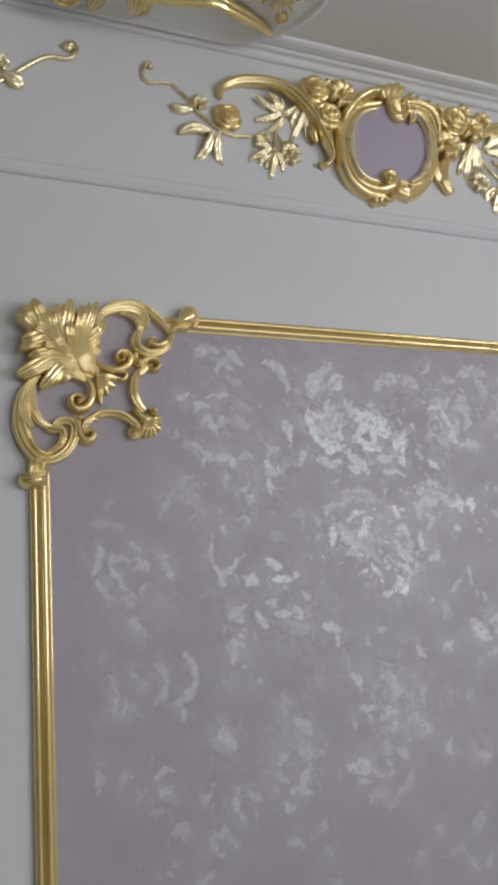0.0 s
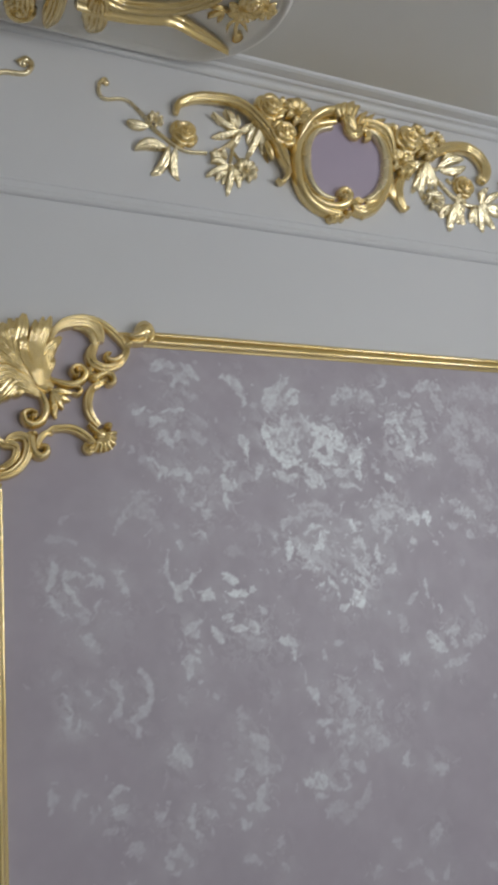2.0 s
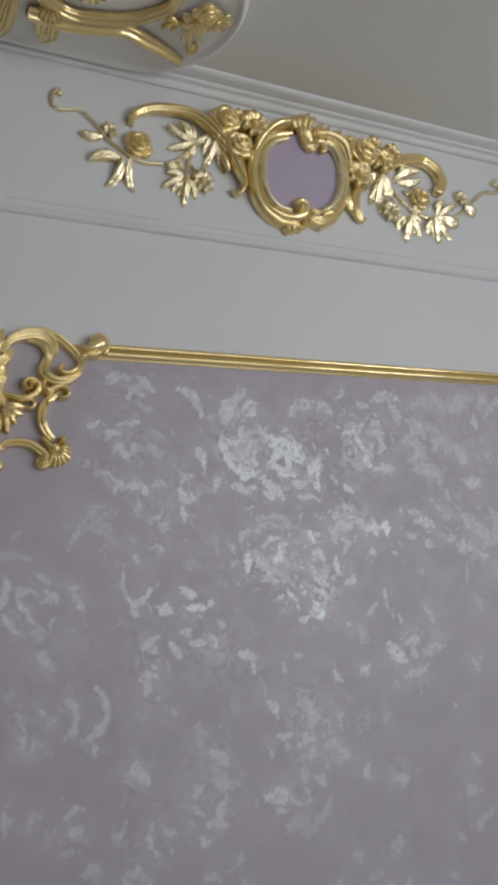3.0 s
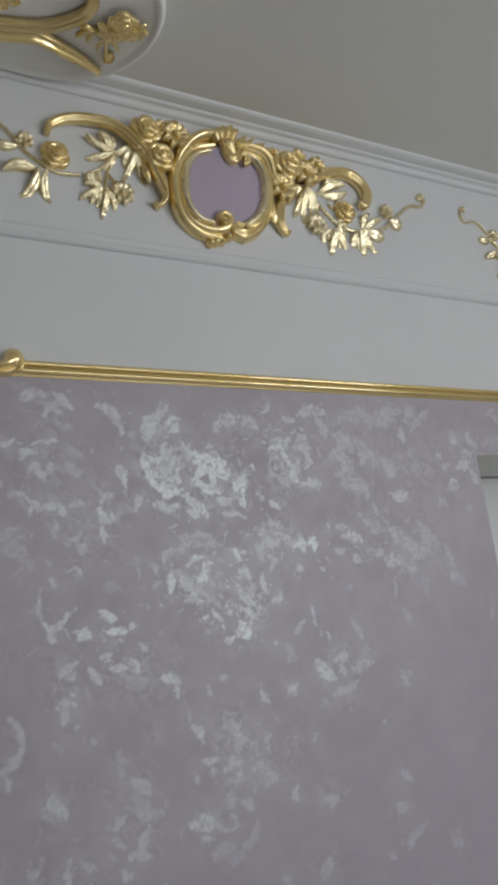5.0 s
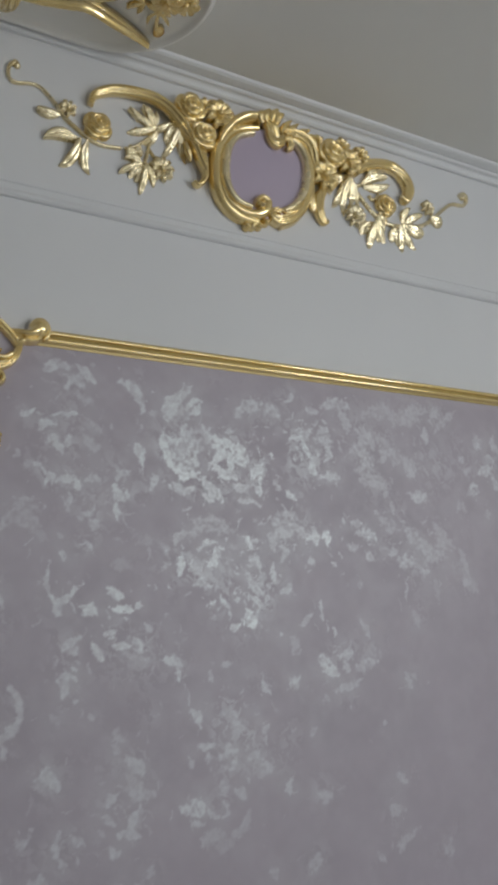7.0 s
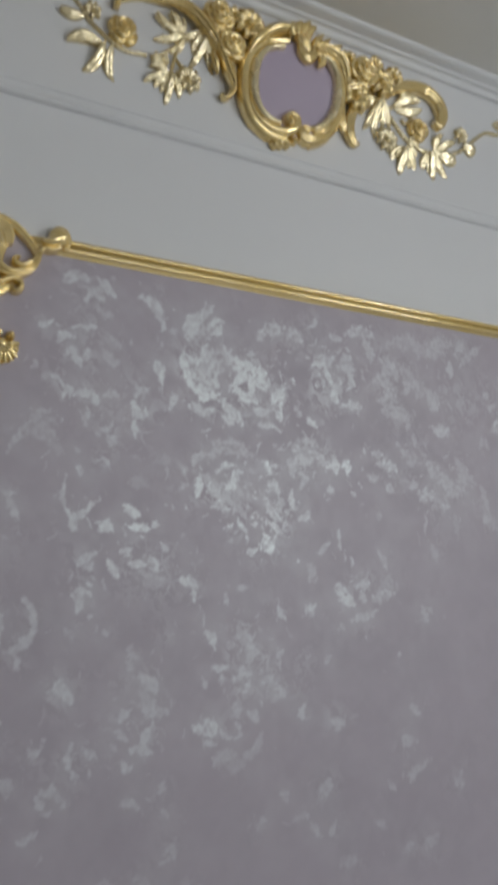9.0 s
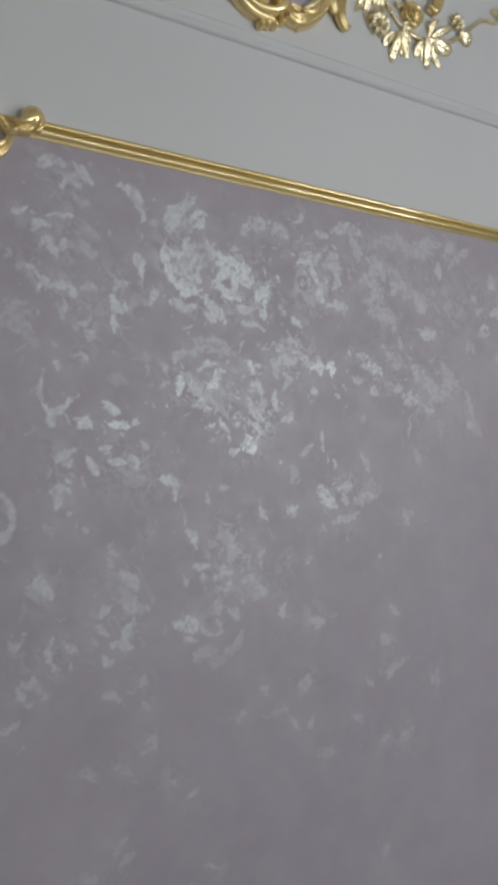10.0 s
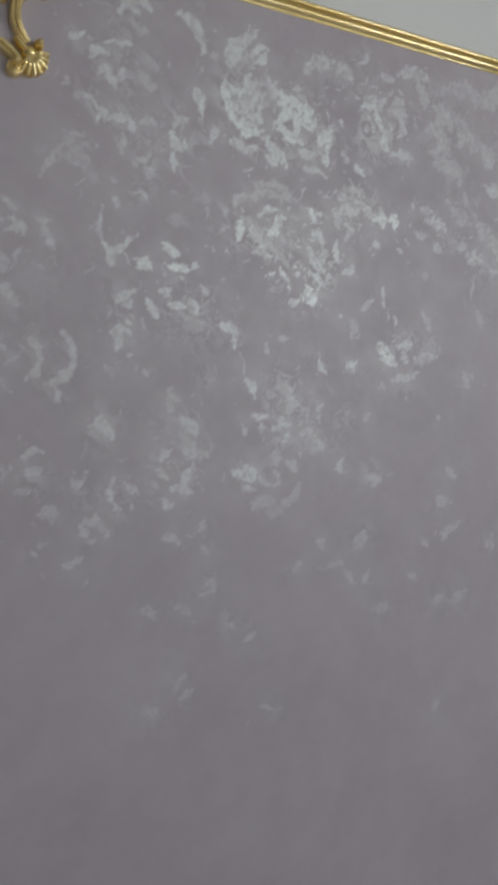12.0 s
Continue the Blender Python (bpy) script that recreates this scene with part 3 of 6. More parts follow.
stroke((1.481, 1.624), (1.494, 1.622), (1.509, 1.623), 0.0105, 0.52)
stroke((1.448, 1.726), (1.465, 1.711), (1.478, 1.694), 0.0162, 0.40)
stroke((1.488, 1.707), (1.506, 1.685), (1.522, 1.666), 0.0178, 0.38)
stroke((1.537, 1.665), (1.556, 1.673), (1.568, 1.658), 0.0200, 0.34)
stroke((1.546, 1.722), (1.560, 1.701), (1.574, 1.683), 0.0137, 0.32)
stroke((1.620, 1.679), (1.631, 1.650), (1.648, 1.598), 0.0116, 0.28)
stroke((1.621, 1.600), (1.636, 1.596), (1.652, 1.596), 0.0101, 0.34)
stroke((1.432, 1.607), (1.433, 1.584), (1.433, 1.557), 0.0049, 0.40)
stroke((1.294, 1.514), (1.303, 1.499), (1.316, 1.472), 0.0096, 0.42)
stroke((1.413, 1.391), (1.420, 1.371), (1.428, 1.360), 0.0115, 0.40)
stroke((1.442, 1.374), (1.433, 1.385), (1.424, 1.392), 0.0076, 0.30)
stroke((1.480, 1.810), (1.501, 1.804), (1.524, 1.812), 0.0125, 0.55)
stroke((1.465, 1.887), (1.471, 1.880), (1.471, 1.862), 0.0133, 0.42)
stroke((1.539, 1.981), (1.538, 1.969), (1.539, 1.953), 0.0106, 0.46)
stroke((1.568, 2.016), (1.580, 2.026), (1.588, 2.020), 0.0164, 0.42)
stroke((1.573, 1.976), (1.606, 2.009), (1.652, 2.042), 0.0106, 0.36)
stroke((1.651, 1.922), (1.655, 1.915), (1.659, 1.907), 0.0112, 0.46)
stroke((1.718, 1.942), (1.733, 1.961), (1.732, 1.966), 0.0159, 0.55)
stroke((1.717, 1.879), (1.740, 1.887), (1.769, 1.898), 0.0164, 0.55)
stroke((1.675, 1.826), (1.695, 1.833), (1.705, 1.821), 0.0163, 0.55)
stroke((1.656, 1.886), (1.668, 1.881), (1.677, 1.887), 0.0107, 0.46)
stroke((1.652, 1.781), (1.640, 1.789), (1.624, 1.783), 0.0160, 0.28)
stroke((1.774, 1.911), (1.762, 1.923), (1.753, 1.930), 0.0131, 0.46)
stroke((1.767, 1.876), (1.771, 1.856), (1.780, 1.840), 0.0131, 0.46)
stroke((1.787, 1.988), (1.782, 1.962), (1.804, 1.933), 0.0106, 0.46)
stroke((1.864, 2.029), (1.890, 2.040), (1.903, 2.019), 0.0183, 0.34)
stroke((1.739, 1.774), (1.732, 1.772), (1.725, 1.769), 0.0149, 0.36)
stroke((1.333, 1.972), (1.353, 1.951), (1.365, 1.930), 0.0073, 0.40)
stroke((1.315, 1.922), (1.325, 1.908), (1.338, 1.900), 0.0125, 0.46)
stroke((1.325, 1.874), (1.342, 1.883), (1.353, 1.874), 0.0129, 0.42)
stroke((1.390, 1.923), (1.398, 1.908), (1.384, 1.891), 0.0146, 0.36)
stroke((1.381, 1.858), (1.365, 1.847), (1.344, 1.843), 0.0129, 0.36)
stroke((1.443, 1.989), (1.472, 2.005), (1.490, 1.995), 0.0206, 0.30)
stroke((1.391, 2.003), (1.420, 2.023), (1.440, 1.994), 0.0133, 0.30)
stroke((1.451, 1.531), (1.459, 1.514), (1.465, 1.496), 0.0141, 0.26)
# foot of the panel
stroke((0.543, 1.253), (0.563, 1.258), (0.573, 1.271), 0.0090, 0.32)
stroke((0.435, 1.159), (0.442, 1.156), (0.435, 1.153), 0.0048, 0.26)
stroke((0.519, 1.175), (0.527, 1.173), (0.537, 1.175), 0.0060, 0.38)
stroke((0.484, 1.128), (0.490, 1.120), (0.488, 1.109), 0.0081, 0.35)
stroke((0.549, 1.101), (0.559, 1.109), (0.572, 1.095), 0.0070, 0.42)
stroke((0.569, 1.097), (0.577, 1.084), (0.574, 1.070), 0.0076, 0.38)
stroke((0.533, 1.092), (0.539, 1.082), (0.543, 1.072), 0.0070, 0.38)
stroke((0.499, 1.029), (0.519, 1.029), (0.539, 1.039), 0.0065, 0.44)
stroke((0.459, 1.067), (0.467, 1.066), (0.472, 1.069), 0.0057, 0.32)
stroke((0.450, 1.058), (0.455, 1.051), (0.461, 1.049), 0.0057, 0.32)
stroke((0.613, 1.165), (0.621, 1.154), (0.632, 1.149), 0.0047, 0.38)
stroke((0.685, 1.060), (0.700, 1.063), (0.720, 1.051), 0.0068, 0.38)
stroke((0.759, 1.076), (0.766, 1.082), (0.773, 1.088), 0.0077, 0.32)
stroke((0.763, 1.042), (0.773, 1.036), (0.778, 1.025), 0.0099, 0.29)
stroke((0.769, 0.968), (0.783, 0.977), (0.790, 0.953), 0.0104, 0.29)
stroke((0.763, 0.952), (0.776, 0.956), (0.790, 0.971), 0.0077, 0.29)
stroke((0.648, 0.938), (0.659, 0.931), (0.673, 0.917), 0.0105, 0.25)
stroke((0.714, 0.936), (0.732, 0.929), (0.746, 0.917), 0.0115, 0.21)
stroke((0.817, 0.892), (0.825, 0.890), (0.834, 0.886), 0.0078, 0.32)
stroke((0.851, 0.857), (0.866, 0.860), (0.881, 0.865), 0.0072, 0.34)
stroke((0.715, 0.776), (0.721, 0.796), (0.735, 0.808), 0.0093, 0.25)
stroke((0.724, 0.762), (0.737, 0.770), (0.749, 0.777), 0.0099, 0.25)
stroke((0.659, 0.746), (0.670, 0.748), (0.677, 0.753), 0.0078, 0.28)
stroke((0.894, 0.724), (0.915, 0.714), (0.937, 0.714), 0.0060, 0.29)
stroke((1.325, 0.636), (1.337, 0.650), (1.347, 0.664), 0.0121, 0.22)
stroke((0.968, 0.974), (0.973, 0.989), (0.992, 0.995), 0.0063, 0.29)
stroke((1.024, 1.042), (1.032, 1.033), (1.036, 1.022), 0.0100, 0.29)
stroke((1.128, 1.024), (1.133, 1.035), (1.139, 1.050), 0.0135, 0.34)
stroke((1.094, 0.973), (1.102, 0.961), (1.111, 0.946), 0.0095, 0.34)
stroke((1.134, 0.946), (1.146, 0.955), (1.154, 0.966), 0.0091, 0.32)
stroke((1.074, 0.998), (1.081, 0.991), (1.085, 0.983), 0.0078, 0.29)
stroke((1.042, 0.983), (1.063, 0.987), (1.091, 0.987), 0.0075, 0.21)
stroke((1.254, 0.954), (1.270, 0.947), (1.286, 0.936), 0.0102, 0.28)
stroke((1.326, 0.880), (1.341, 0.888), (1.354, 0.894), 0.0126, 0.28)
stroke((1.384, 0.880), (1.409, 0.890), (1.427, 0.902), 0.0145, 0.25)
stroke((1.363, 1.178), (1.373, 1.167), (1.393, 1.162), 0.0087, 0.36)
stroke((1.332, 1.106), (1.356, 1.108), (1.381, 1.102), 0.0090, 0.32)
stroke((1.349, 1.034), (1.378, 1.044), (1.412, 1.060), 0.0105, 0.32)
stroke((1.293, 1.025), (1.304, 1.016), (1.314, 1.010), 0.0087, 0.30)
stroke((1.485, 1.000), (1.495, 1.009), (1.502, 1.025), 0.0186, 0.26)
stroke((1.164, 0.886), (1.186, 0.889), (1.209, 0.884), 0.0136, 0.23)
# soft rubbed clouds towards the window
stroke((1.338, 2.001), (1.412, 2.018), (1.443, 1.989), 0.0233, 0.30)
stroke((1.464, 2.005), (1.506, 2.026), (1.546, 2.034), 0.0212, 0.32)
stroke((1.560, 2.008), (1.577, 2.032), (1.588, 2.044), 0.0145, 0.42)
stroke((1.540, 1.985), (1.544, 1.970), (1.543, 1.947), 0.0091, 0.45)
stroke((1.343, 1.972), (1.357, 1.951), (1.367, 1.922), 0.0125, 0.45)
stroke((1.394, 1.923), (1.427, 1.909), (1.460, 1.891), 0.0233, 0.35)
stroke((1.464, 1.909), (1.474, 1.887), (1.482, 1.865), 0.0154, 0.42)
stroke((1.314, 1.866), (1.361, 1.845), (1.404, 1.837), 0.0225, 0.32)
stroke((1.473, 1.819), (1.495, 1.810), (1.527, 1.809), 0.0120, 0.45)
stroke((1.663, 1.887), (1.676, 1.882), (1.691, 1.892), 0.0109, 0.36)
stroke((1.721, 1.958), (1.713, 1.950), (1.722, 1.934), 0.0094, 0.40)
stroke((1.837, 1.944), (1.876, 1.960), (1.927, 1.937), 0.0239, 0.20)
stroke((1.371, 1.761), (1.394, 1.739), (1.426, 1.724), 0.0182, 0.30)
stroke((1.445, 1.730), (1.468, 1.708), (1.490, 1.679), 0.0226, 0.36)
stroke((1.421, 1.655), (1.446, 1.647), (1.476, 1.659), 0.0178, 0.42)
stroke((1.500, 1.643), (1.523, 1.663), (1.550, 1.655), 0.0233, 0.34)
stroke((1.541, 1.741), (1.564, 1.718), (1.604, 1.680), 0.0137, 0.26)
stroke((1.622, 1.629), (1.644, 1.598), (1.667, 1.568), 0.0155, 0.22)
stroke((1.303, 1.716), (1.328, 1.715), (1.343, 1.700), 0.0156, 0.40)
stroke((1.530, 1.607), (1.533, 1.579), (1.536, 1.551), 0.0097, 0.18)
stroke((1.754, 1.546), (1.749, 1.510), (1.732, 1.476), 0.0089, 0.20)
# faint rubbed patches low on the panel
stroke((0.594, 1.494), (0.610, 1.497), (0.630, 1.509), 0.0071, 0.36)
stroke((0.595, 1.444), (0.605, 1.428), (0.598, 1.409), 0.0101, 0.34)
stroke((0.723, 1.288), (0.732, 1.261), (0.723, 1.229), 0.0121, 0.30)
stroke((0.737, 1.255), (0.746, 1.229), (0.766, 1.210), 0.0106, 0.28)
stroke((0.753, 1.193), (0.739, 1.167), (0.716, 1.153), 0.0102, 0.26)
stroke((0.564, 1.272), (0.572, 1.252), (0.587, 1.249), 0.0144, 0.26)
stroke((0.914, 1.282), (0.943, 1.256), (0.959, 1.231), 0.0235, 0.24)
stroke((0.987, 1.247), (1.012, 1.231), (1.034, 1.243), 0.0186, 0.24)
stroke((0.881, 1.124), (0.916, 1.105), (0.943, 1.119), 0.0171, 0.16)

# where crumbs of pearl lie thick: x, z, half width, half height, weight
CRUMBS = [
    (0.62, 1.94, 0.07, 0.10, 0.45), (0.88, 1.90, 0.07, 0.09, 0.8), (1.00, 1.85, 0.07, 0.06, 0.9), (1.16, 1.91, 0.06, 0.06, 0.9), (1.32, 1.93, 0.13, 0.08, 0.5),
    (1.55, 1.90, 0.12, 0.09, 0.4), (0.90, 1.65, 0.07, 0.06, 1.0), (1.00, 1.60, 0.07, 0.07, 0.8), (1.10, 1.70, 0.09, 0.06, 0.6), (0.69, 1.78, 0.06, 0.07, 0.5),
    (0.74, 1.48, 0.07, 0.06, 0.45), (0.96, 1.30, 0.09, 0.10, 0.6), (1.48, 1.68, 0.13, 0.08, 0.5), (0.72, 1.22, 0.06, 0.09, 0.4), (0.42, 1.53, 0.07, 0.06, 0.3),
]


def dab_field(x, z):
    """How strongly the pearl shows at each crossing of the lines x and z."""
    gx, gz = np.meshgrid(x, z)
    n2 = value_noise(gx, gz, 140, 2)
    n3 = value_noise(gx * 0.8 + gz * 0.6, gz * 0.8 - gx * 0.6, 26, 3)
    n5 = value_noise(gx, gz, 320, 5)
    # hand-drawn edges wander
    wx = gx + 0.007 * (value_noise(gx, gz, 45, 9) - 0.5) + 0.005 * (value_noise(gx, gz, 110, 17) - 0.5) + 0.003 * (n5 - 0.5)
    wz = gz + 0.007 * (value_noise(gx, gz, 45, 10) - 0.5) + 0.005 * (value_noise(gx, gz, 110, 18) - 0.5) + 0.003 * (value_noise(gx, gz, 320, 11) - 0.5)
    rng = np.random.RandomState(7)
    rows = list(STROKES)
    for a, mid, b, width, weight in STROKES:
        # specks thrown off by the brush
        for k in range(2 if weight > 0.45 else 1):
            q = rng.uniform(0.0015, 0.004)
            cx, cz = mid[0] + rng.normal(0, 0.028), mid[1] + rng.normal(0, 0.028)
            dx, dz = rng.normal(0, 0.005), rng.normal(0, 0.005)
            rows.append(((cx - dx, cz - dz), (cx + 0.002, cz), (cx + dx, cz + dz), q, weight * rng.uniform(0.35, 0.85)))
    for cx, cz, rx, rz, w in CRUMBS:
        for k in range(int(340 * (rx + rz))):
            q = rng.uniform(0.0014, 0.0045)
            px, pz = cx + rng.normal(0, rx * 0.6), cz + rng.normal(0, rz * 0.6)
            dx, dz = rng.normal(0, 0.006), rng.normal(0, 0.006)
            rows.append(((px - dx, pz - dz), (px + rng.normal(0, 0.003), pz + rng.normal(0, 0.003)), (px + dx, pz + dz), q, w * rng.uniform(0.25, 0.85)))
    s = np.linspace(0, 1, 11)
    out = np.zeros_like(gx)
    for k, (a, mid, b, width, weight) in enumerate(rows):
        a, mid, b = np.array(a), np.array(mid), np.array(b)
        c = 2 * mid - 0.5 * (a + b)
        sp = ((1 - s) ** 2)[:, None] * a + (2 * s * (1 - s))[:, None] * c + (s ** 2)[:, None] * b
        pad = width * 1.5 + 0.012
        i0, i1 = np.searchsorted(x, (sp[:, 0].min() - pad, sp[:, 0].max() + pad))
        j0, j1 = np.searchsorted(z, (sp[:, 1].min() - pad, sp[:, 1].max() + pad))
        if i1 - i0 < 2 or j1 - j0 < 2:
            continue
        px, pz = wx[j0:j1, i0:i1], wz[j0:j1, i0:i1]
        best, where = np.full(px.shape, 9.0), np.zeros(px.shape)
        for m in range(10):
            d = sp[m + 1] - sp[m]
            f = np.clip(((px - sp[m, 0]) * d[0] + (pz - sp[m, 1]) * d[1]) / (d @ d + 1e-12), 0, 1)
            r = np.hypot(px - sp[m, 0] - f * d[0], pz - sp[m, 1] - f * d[1])
            near = r < best
            best, where = np.where(near, r, best), np.where(near, (m + f) / 10, where)
        e2, e5 = n2[j0:j1, i0:i1], n5[j0:j1, i0:i1]
        lean = 0.65 + 0.9 * ((k * 0.618) % 1.0)
        half = width * (0.46 + 0.60 * np.sin(np.pi * where ** lean) + 0.55 * (e2 - 0.5)) + 0.0018 * (e5 - 0.5)
        fade = width * (0.22 + 0.85 * (1 - weight)) + 0.0010
        v = np.clip((half - best + 0.30 * fade) / fade, 0, 1)
        v = v * v * (3 - 2 * v)
        streak = value_noise(px * (0.4 + 0.5 * (k % 3)), pz + 0.37 * (k % 50), 150, 8)
        body = np.clip(0.30 + 0.55 * streak + 0.30 * e5 + 0.22 * e2, 0.3, 1.02)
        if width > 0.0155:
            body = np.clip(1.9 * (0.4 * e2 + 0.35 * streak + 0.25 * e5) - 0.18, 0.1, 1.05)
        out[j0:j1, i0:i1] = np.maximum(out[j0:j1, i0:i1], 1.04 * weight * v * body)
    # a thin veil of pearl between the strokes
    veil = np.zeros_like(gx)
    for cx, cz, rx, rz, w in CRUMBS:
        veil = np.maximum(veil, w * np.exp(-0.55 * (((gx - cx) / rx) ** 2 + ((gz - cz) / rz) ** 2)))
    for a, mid, b, width, weight in STROKES:
        i0, i1 = np.searchsorted(x, (mid[0] - 0.09, mid[0] + 0.09))
        j0, j1 = np.searchsorted(z, (mid[1] - 0.09, mid[1] + 0.09))
        r2 = ((gx[j0:j1, i0:i1] - mid[0]) ** 2 + (gz[j0:j1, i0:i1] - mid[1]) ** 2) / (0.016 + 1.2 * width) ** 2
        veil[j0:j1, i0:i1] = np.maximum(veil[j0:j1, i0:i1], 0.75 * weight * np.exp(-0.5 * r2))
    soft = np.clip((0.6 * n3 + 0.4 * value_noise(gx, gz, 60, 1) - 0.28) / 0.5, 0, 1)
    # ragged flakes, longer down their slant than across
    p, q = wx * 0.57 - wz * 0.82, wx * 0.82 + wz * 0.57
    f1 = np.clip((value_noise(p * 0.6, q, 90, 12) - 0.58) / 0.10, 0, 1) * (0.35 + 0.65 * value_noise(gx, gz, 30, 14))
    f2 = np.clip((value_noise(p * 0.75, q, 190, 13) - 0.58) / 0.12, 0, 1) * (0.3 + 0.6 * value_noise(gx, gz, 45, 15))
    patchy = np.clip((value_noise(gx, gz, 18, 16) - 0.30) / 0.35, 0, 1)
    out = np.maximum(out, np.maximum(0.80 * f1, 0.75 * f2) * patchy * np.clip(1.15 * veil, 0, 1))
    return np.clip(np.maximum(out, (0.30 * veil + 0.05) * soft), 0, 1)


def panel_mesh(x0, x1, z0, z1, step, y):
    nx, nz = int((x1 - x0) / step) + 1, int((z1 - z0) / step) + 1
    xs, zs = np.linspace(x0, x1, nx), np.linspace(z0, z1, nz)
    gx, gz = np.meshgrid(xs, zs)
    co = np.stack([gx.ravel(), np.full(nx * nz, y), gz.ravel()], 1)
    i = np.arange(nx * nz).reshape(nz, nx)
    q = np.stack([i[:-1, :-1], i[:-1, 1:], i[1:, 1:], i[1:, :-1]], -1).reshape(-1, 4)
    me = bpy.data.meshes.new("lilac_panel")
    me.from_pydata(co.tolist(), [], q.tolist())
    a = me.attributes.new("dab", "FLOAT", "POINT")
    a.data.foreach_set("value", dab_field(xs, zs).ravel().astype(np.float32))
    me.materials.append(PEARL)
    return me


PX, PZ = 0.238, 2.088
PE = 0.011          # the panel reaches under the rails
panel = tagged(new("wall_panel", panel_mesh(PX - PE, OX0 - 0.001, 0.0, PZ + PE, 0.0023, WALL - 0.004)),
               "matt lilac decorative plaster with silvery pearl dabs", "wall panel", kind="structure")
over = new("panel_over_window", panel_mesh(OX0 - 0.001, 2.4, OZ1, PZ + PE, 0.003, WALL - 0.004))
over.parent = panel
part("panel_beyond_window", boxes((2.4, X1, WALL - 0.004, WALL, OZ1, PZ + PE), (OX1, X1, WALL - 0.004, WALL, 0, OZ1), (OX0 - 0.001, OX1, WALL - 0.004, WALL, 0, OZ0)), PEARL, panel, smooth=False)

# frieze moulding and cornice
structure("trim_frieze", extrude_x([(WALL, 2.380), (WALL - 0.008, 2.381), (WALL - 0.012, 2.385), (WALL - 0.012, 2.390), (WALL - 0.009, 2.396), (WALL - 0.003, 2.399),
                                    (WALL - 0.003, 2.412), (WALL - 0.006, 2.414), (WALL - 0.006, 2.418), (WALL, 2.421)], X0, X1), TRIM,
          "thin white moulding under the frieze")
structure("trim_cornice", extrude_x([(WALL, 2.764), (WALL - 0.009, 2.764), (WALL - 0.013, 2.768), (WALL - 0.015, 2.776), (WALL - 0.018, 2.779), (WALL - 0.025, 2.780), (WALL - 0.028, 2.783),
                                     (WALL - 0.029, 2.787), (WALL - 0.037, 2.787), (WALL - 0.041, 2.788), (WALL - 0.050, 2.790), (WALL - 0.056, 2.794), (WALL - 0.058, CEIL - 0.0001), (WALL, CEIL - 0.0001)], X0, X1), TRIM,
          "white stepped cornice moulding below the ceiling")

# window in the decorated wall
FY = 1.83
win = tagged(new("window_1"), "white plastic window deep in its reveal", "window", kind="structure")
SX, SZ = 2.174, 1.727
part("window_frame", boxes((OX0, OX1, FY, FY + 0.06, SZ + 0.09, OZ1), (OX0, SX - 0.08, FY, FY + 0.06, OZ0, SZ + 0.09)), PVC, win, smooth=False)
part("sash", boxes((SX - 0.08, OX1, FY - 0.012, FY + 0.05, SZ + 0.008, SZ + 0.09), (SX - 0.08, SX, FY - 0.012, FY + 0.05, OZ0, SZ + 0.008)), PVC, win, smooth=False)
part("gasket", boxes((SX, OX1, FY - 0.006, FY + 0.03, SZ - 0.001, SZ + 0.008)), RUBBER, win, "black rubber gasket", smooth=False)
pane = part("pane", boxes((SX, OX1, FY + 0.015, FY + 0.021, OZ0, SZ - 0.001)), GLASS, win, smooth=False)
pane.visible_shadow = False
# thin added sheet; its cream stands in for warm light off the facade
part("head_bounce_sheet", boxes((OX0 + 0.001, OX1, WALL + 0.003, FY, OZ1 - 0.002, OZ1 + 0.001)), CEILING, win, "head of the reveal, cream for warm bounced light", smooth=False)
# dark grey line where the reveal's head meets the frame
part("joint_strip", boxes((OX0, OX1, FY - 0.010, FY, OZ1 - 0.007, OZ1 - 0.002)), JOINT_GREY, win, "thin dark grey strip along the joint above the frame", smooth=False)
tagged(mesh_object("facade", boxes((-6, 16, 8.0, 8.3, -0.5, 6)), ORANGE, False), "sunlit orange rendered facade across the street", "facade", kind="structure")


# ---- gilded relief: tools ----
# Drawn in the plane of the wall: u to the right, v up, w out of the wall.
def spline(pts, n):
    p = np.array(pts, float)
    p = np.vstack([2 * p[0] - p[1], p, 2 * p[-1] - p[-2]])
    out = []
    seg = len(p) - 3
    for k in np.linspace(0, seg - 1e-6, n):
        i, f = int(k), k - int(k)
        a, b, c, d = p[i:i + 4]
        out.append(0.5 * (2 * b + (c - a) * f + (2 * a - 5 * b + 4 * c - d) * f * f + (3 * b - a - 3 * c + d) * f ** 3))
    return np.array(out)


def along(values, n):
    v = np.atleast_1d(np.array(values, float))
    return np.interp(np.linspace(0, 1, n), np.linspace(0, 1, len(v)), v) if len(v) > 1 else np.full(n, v[0])


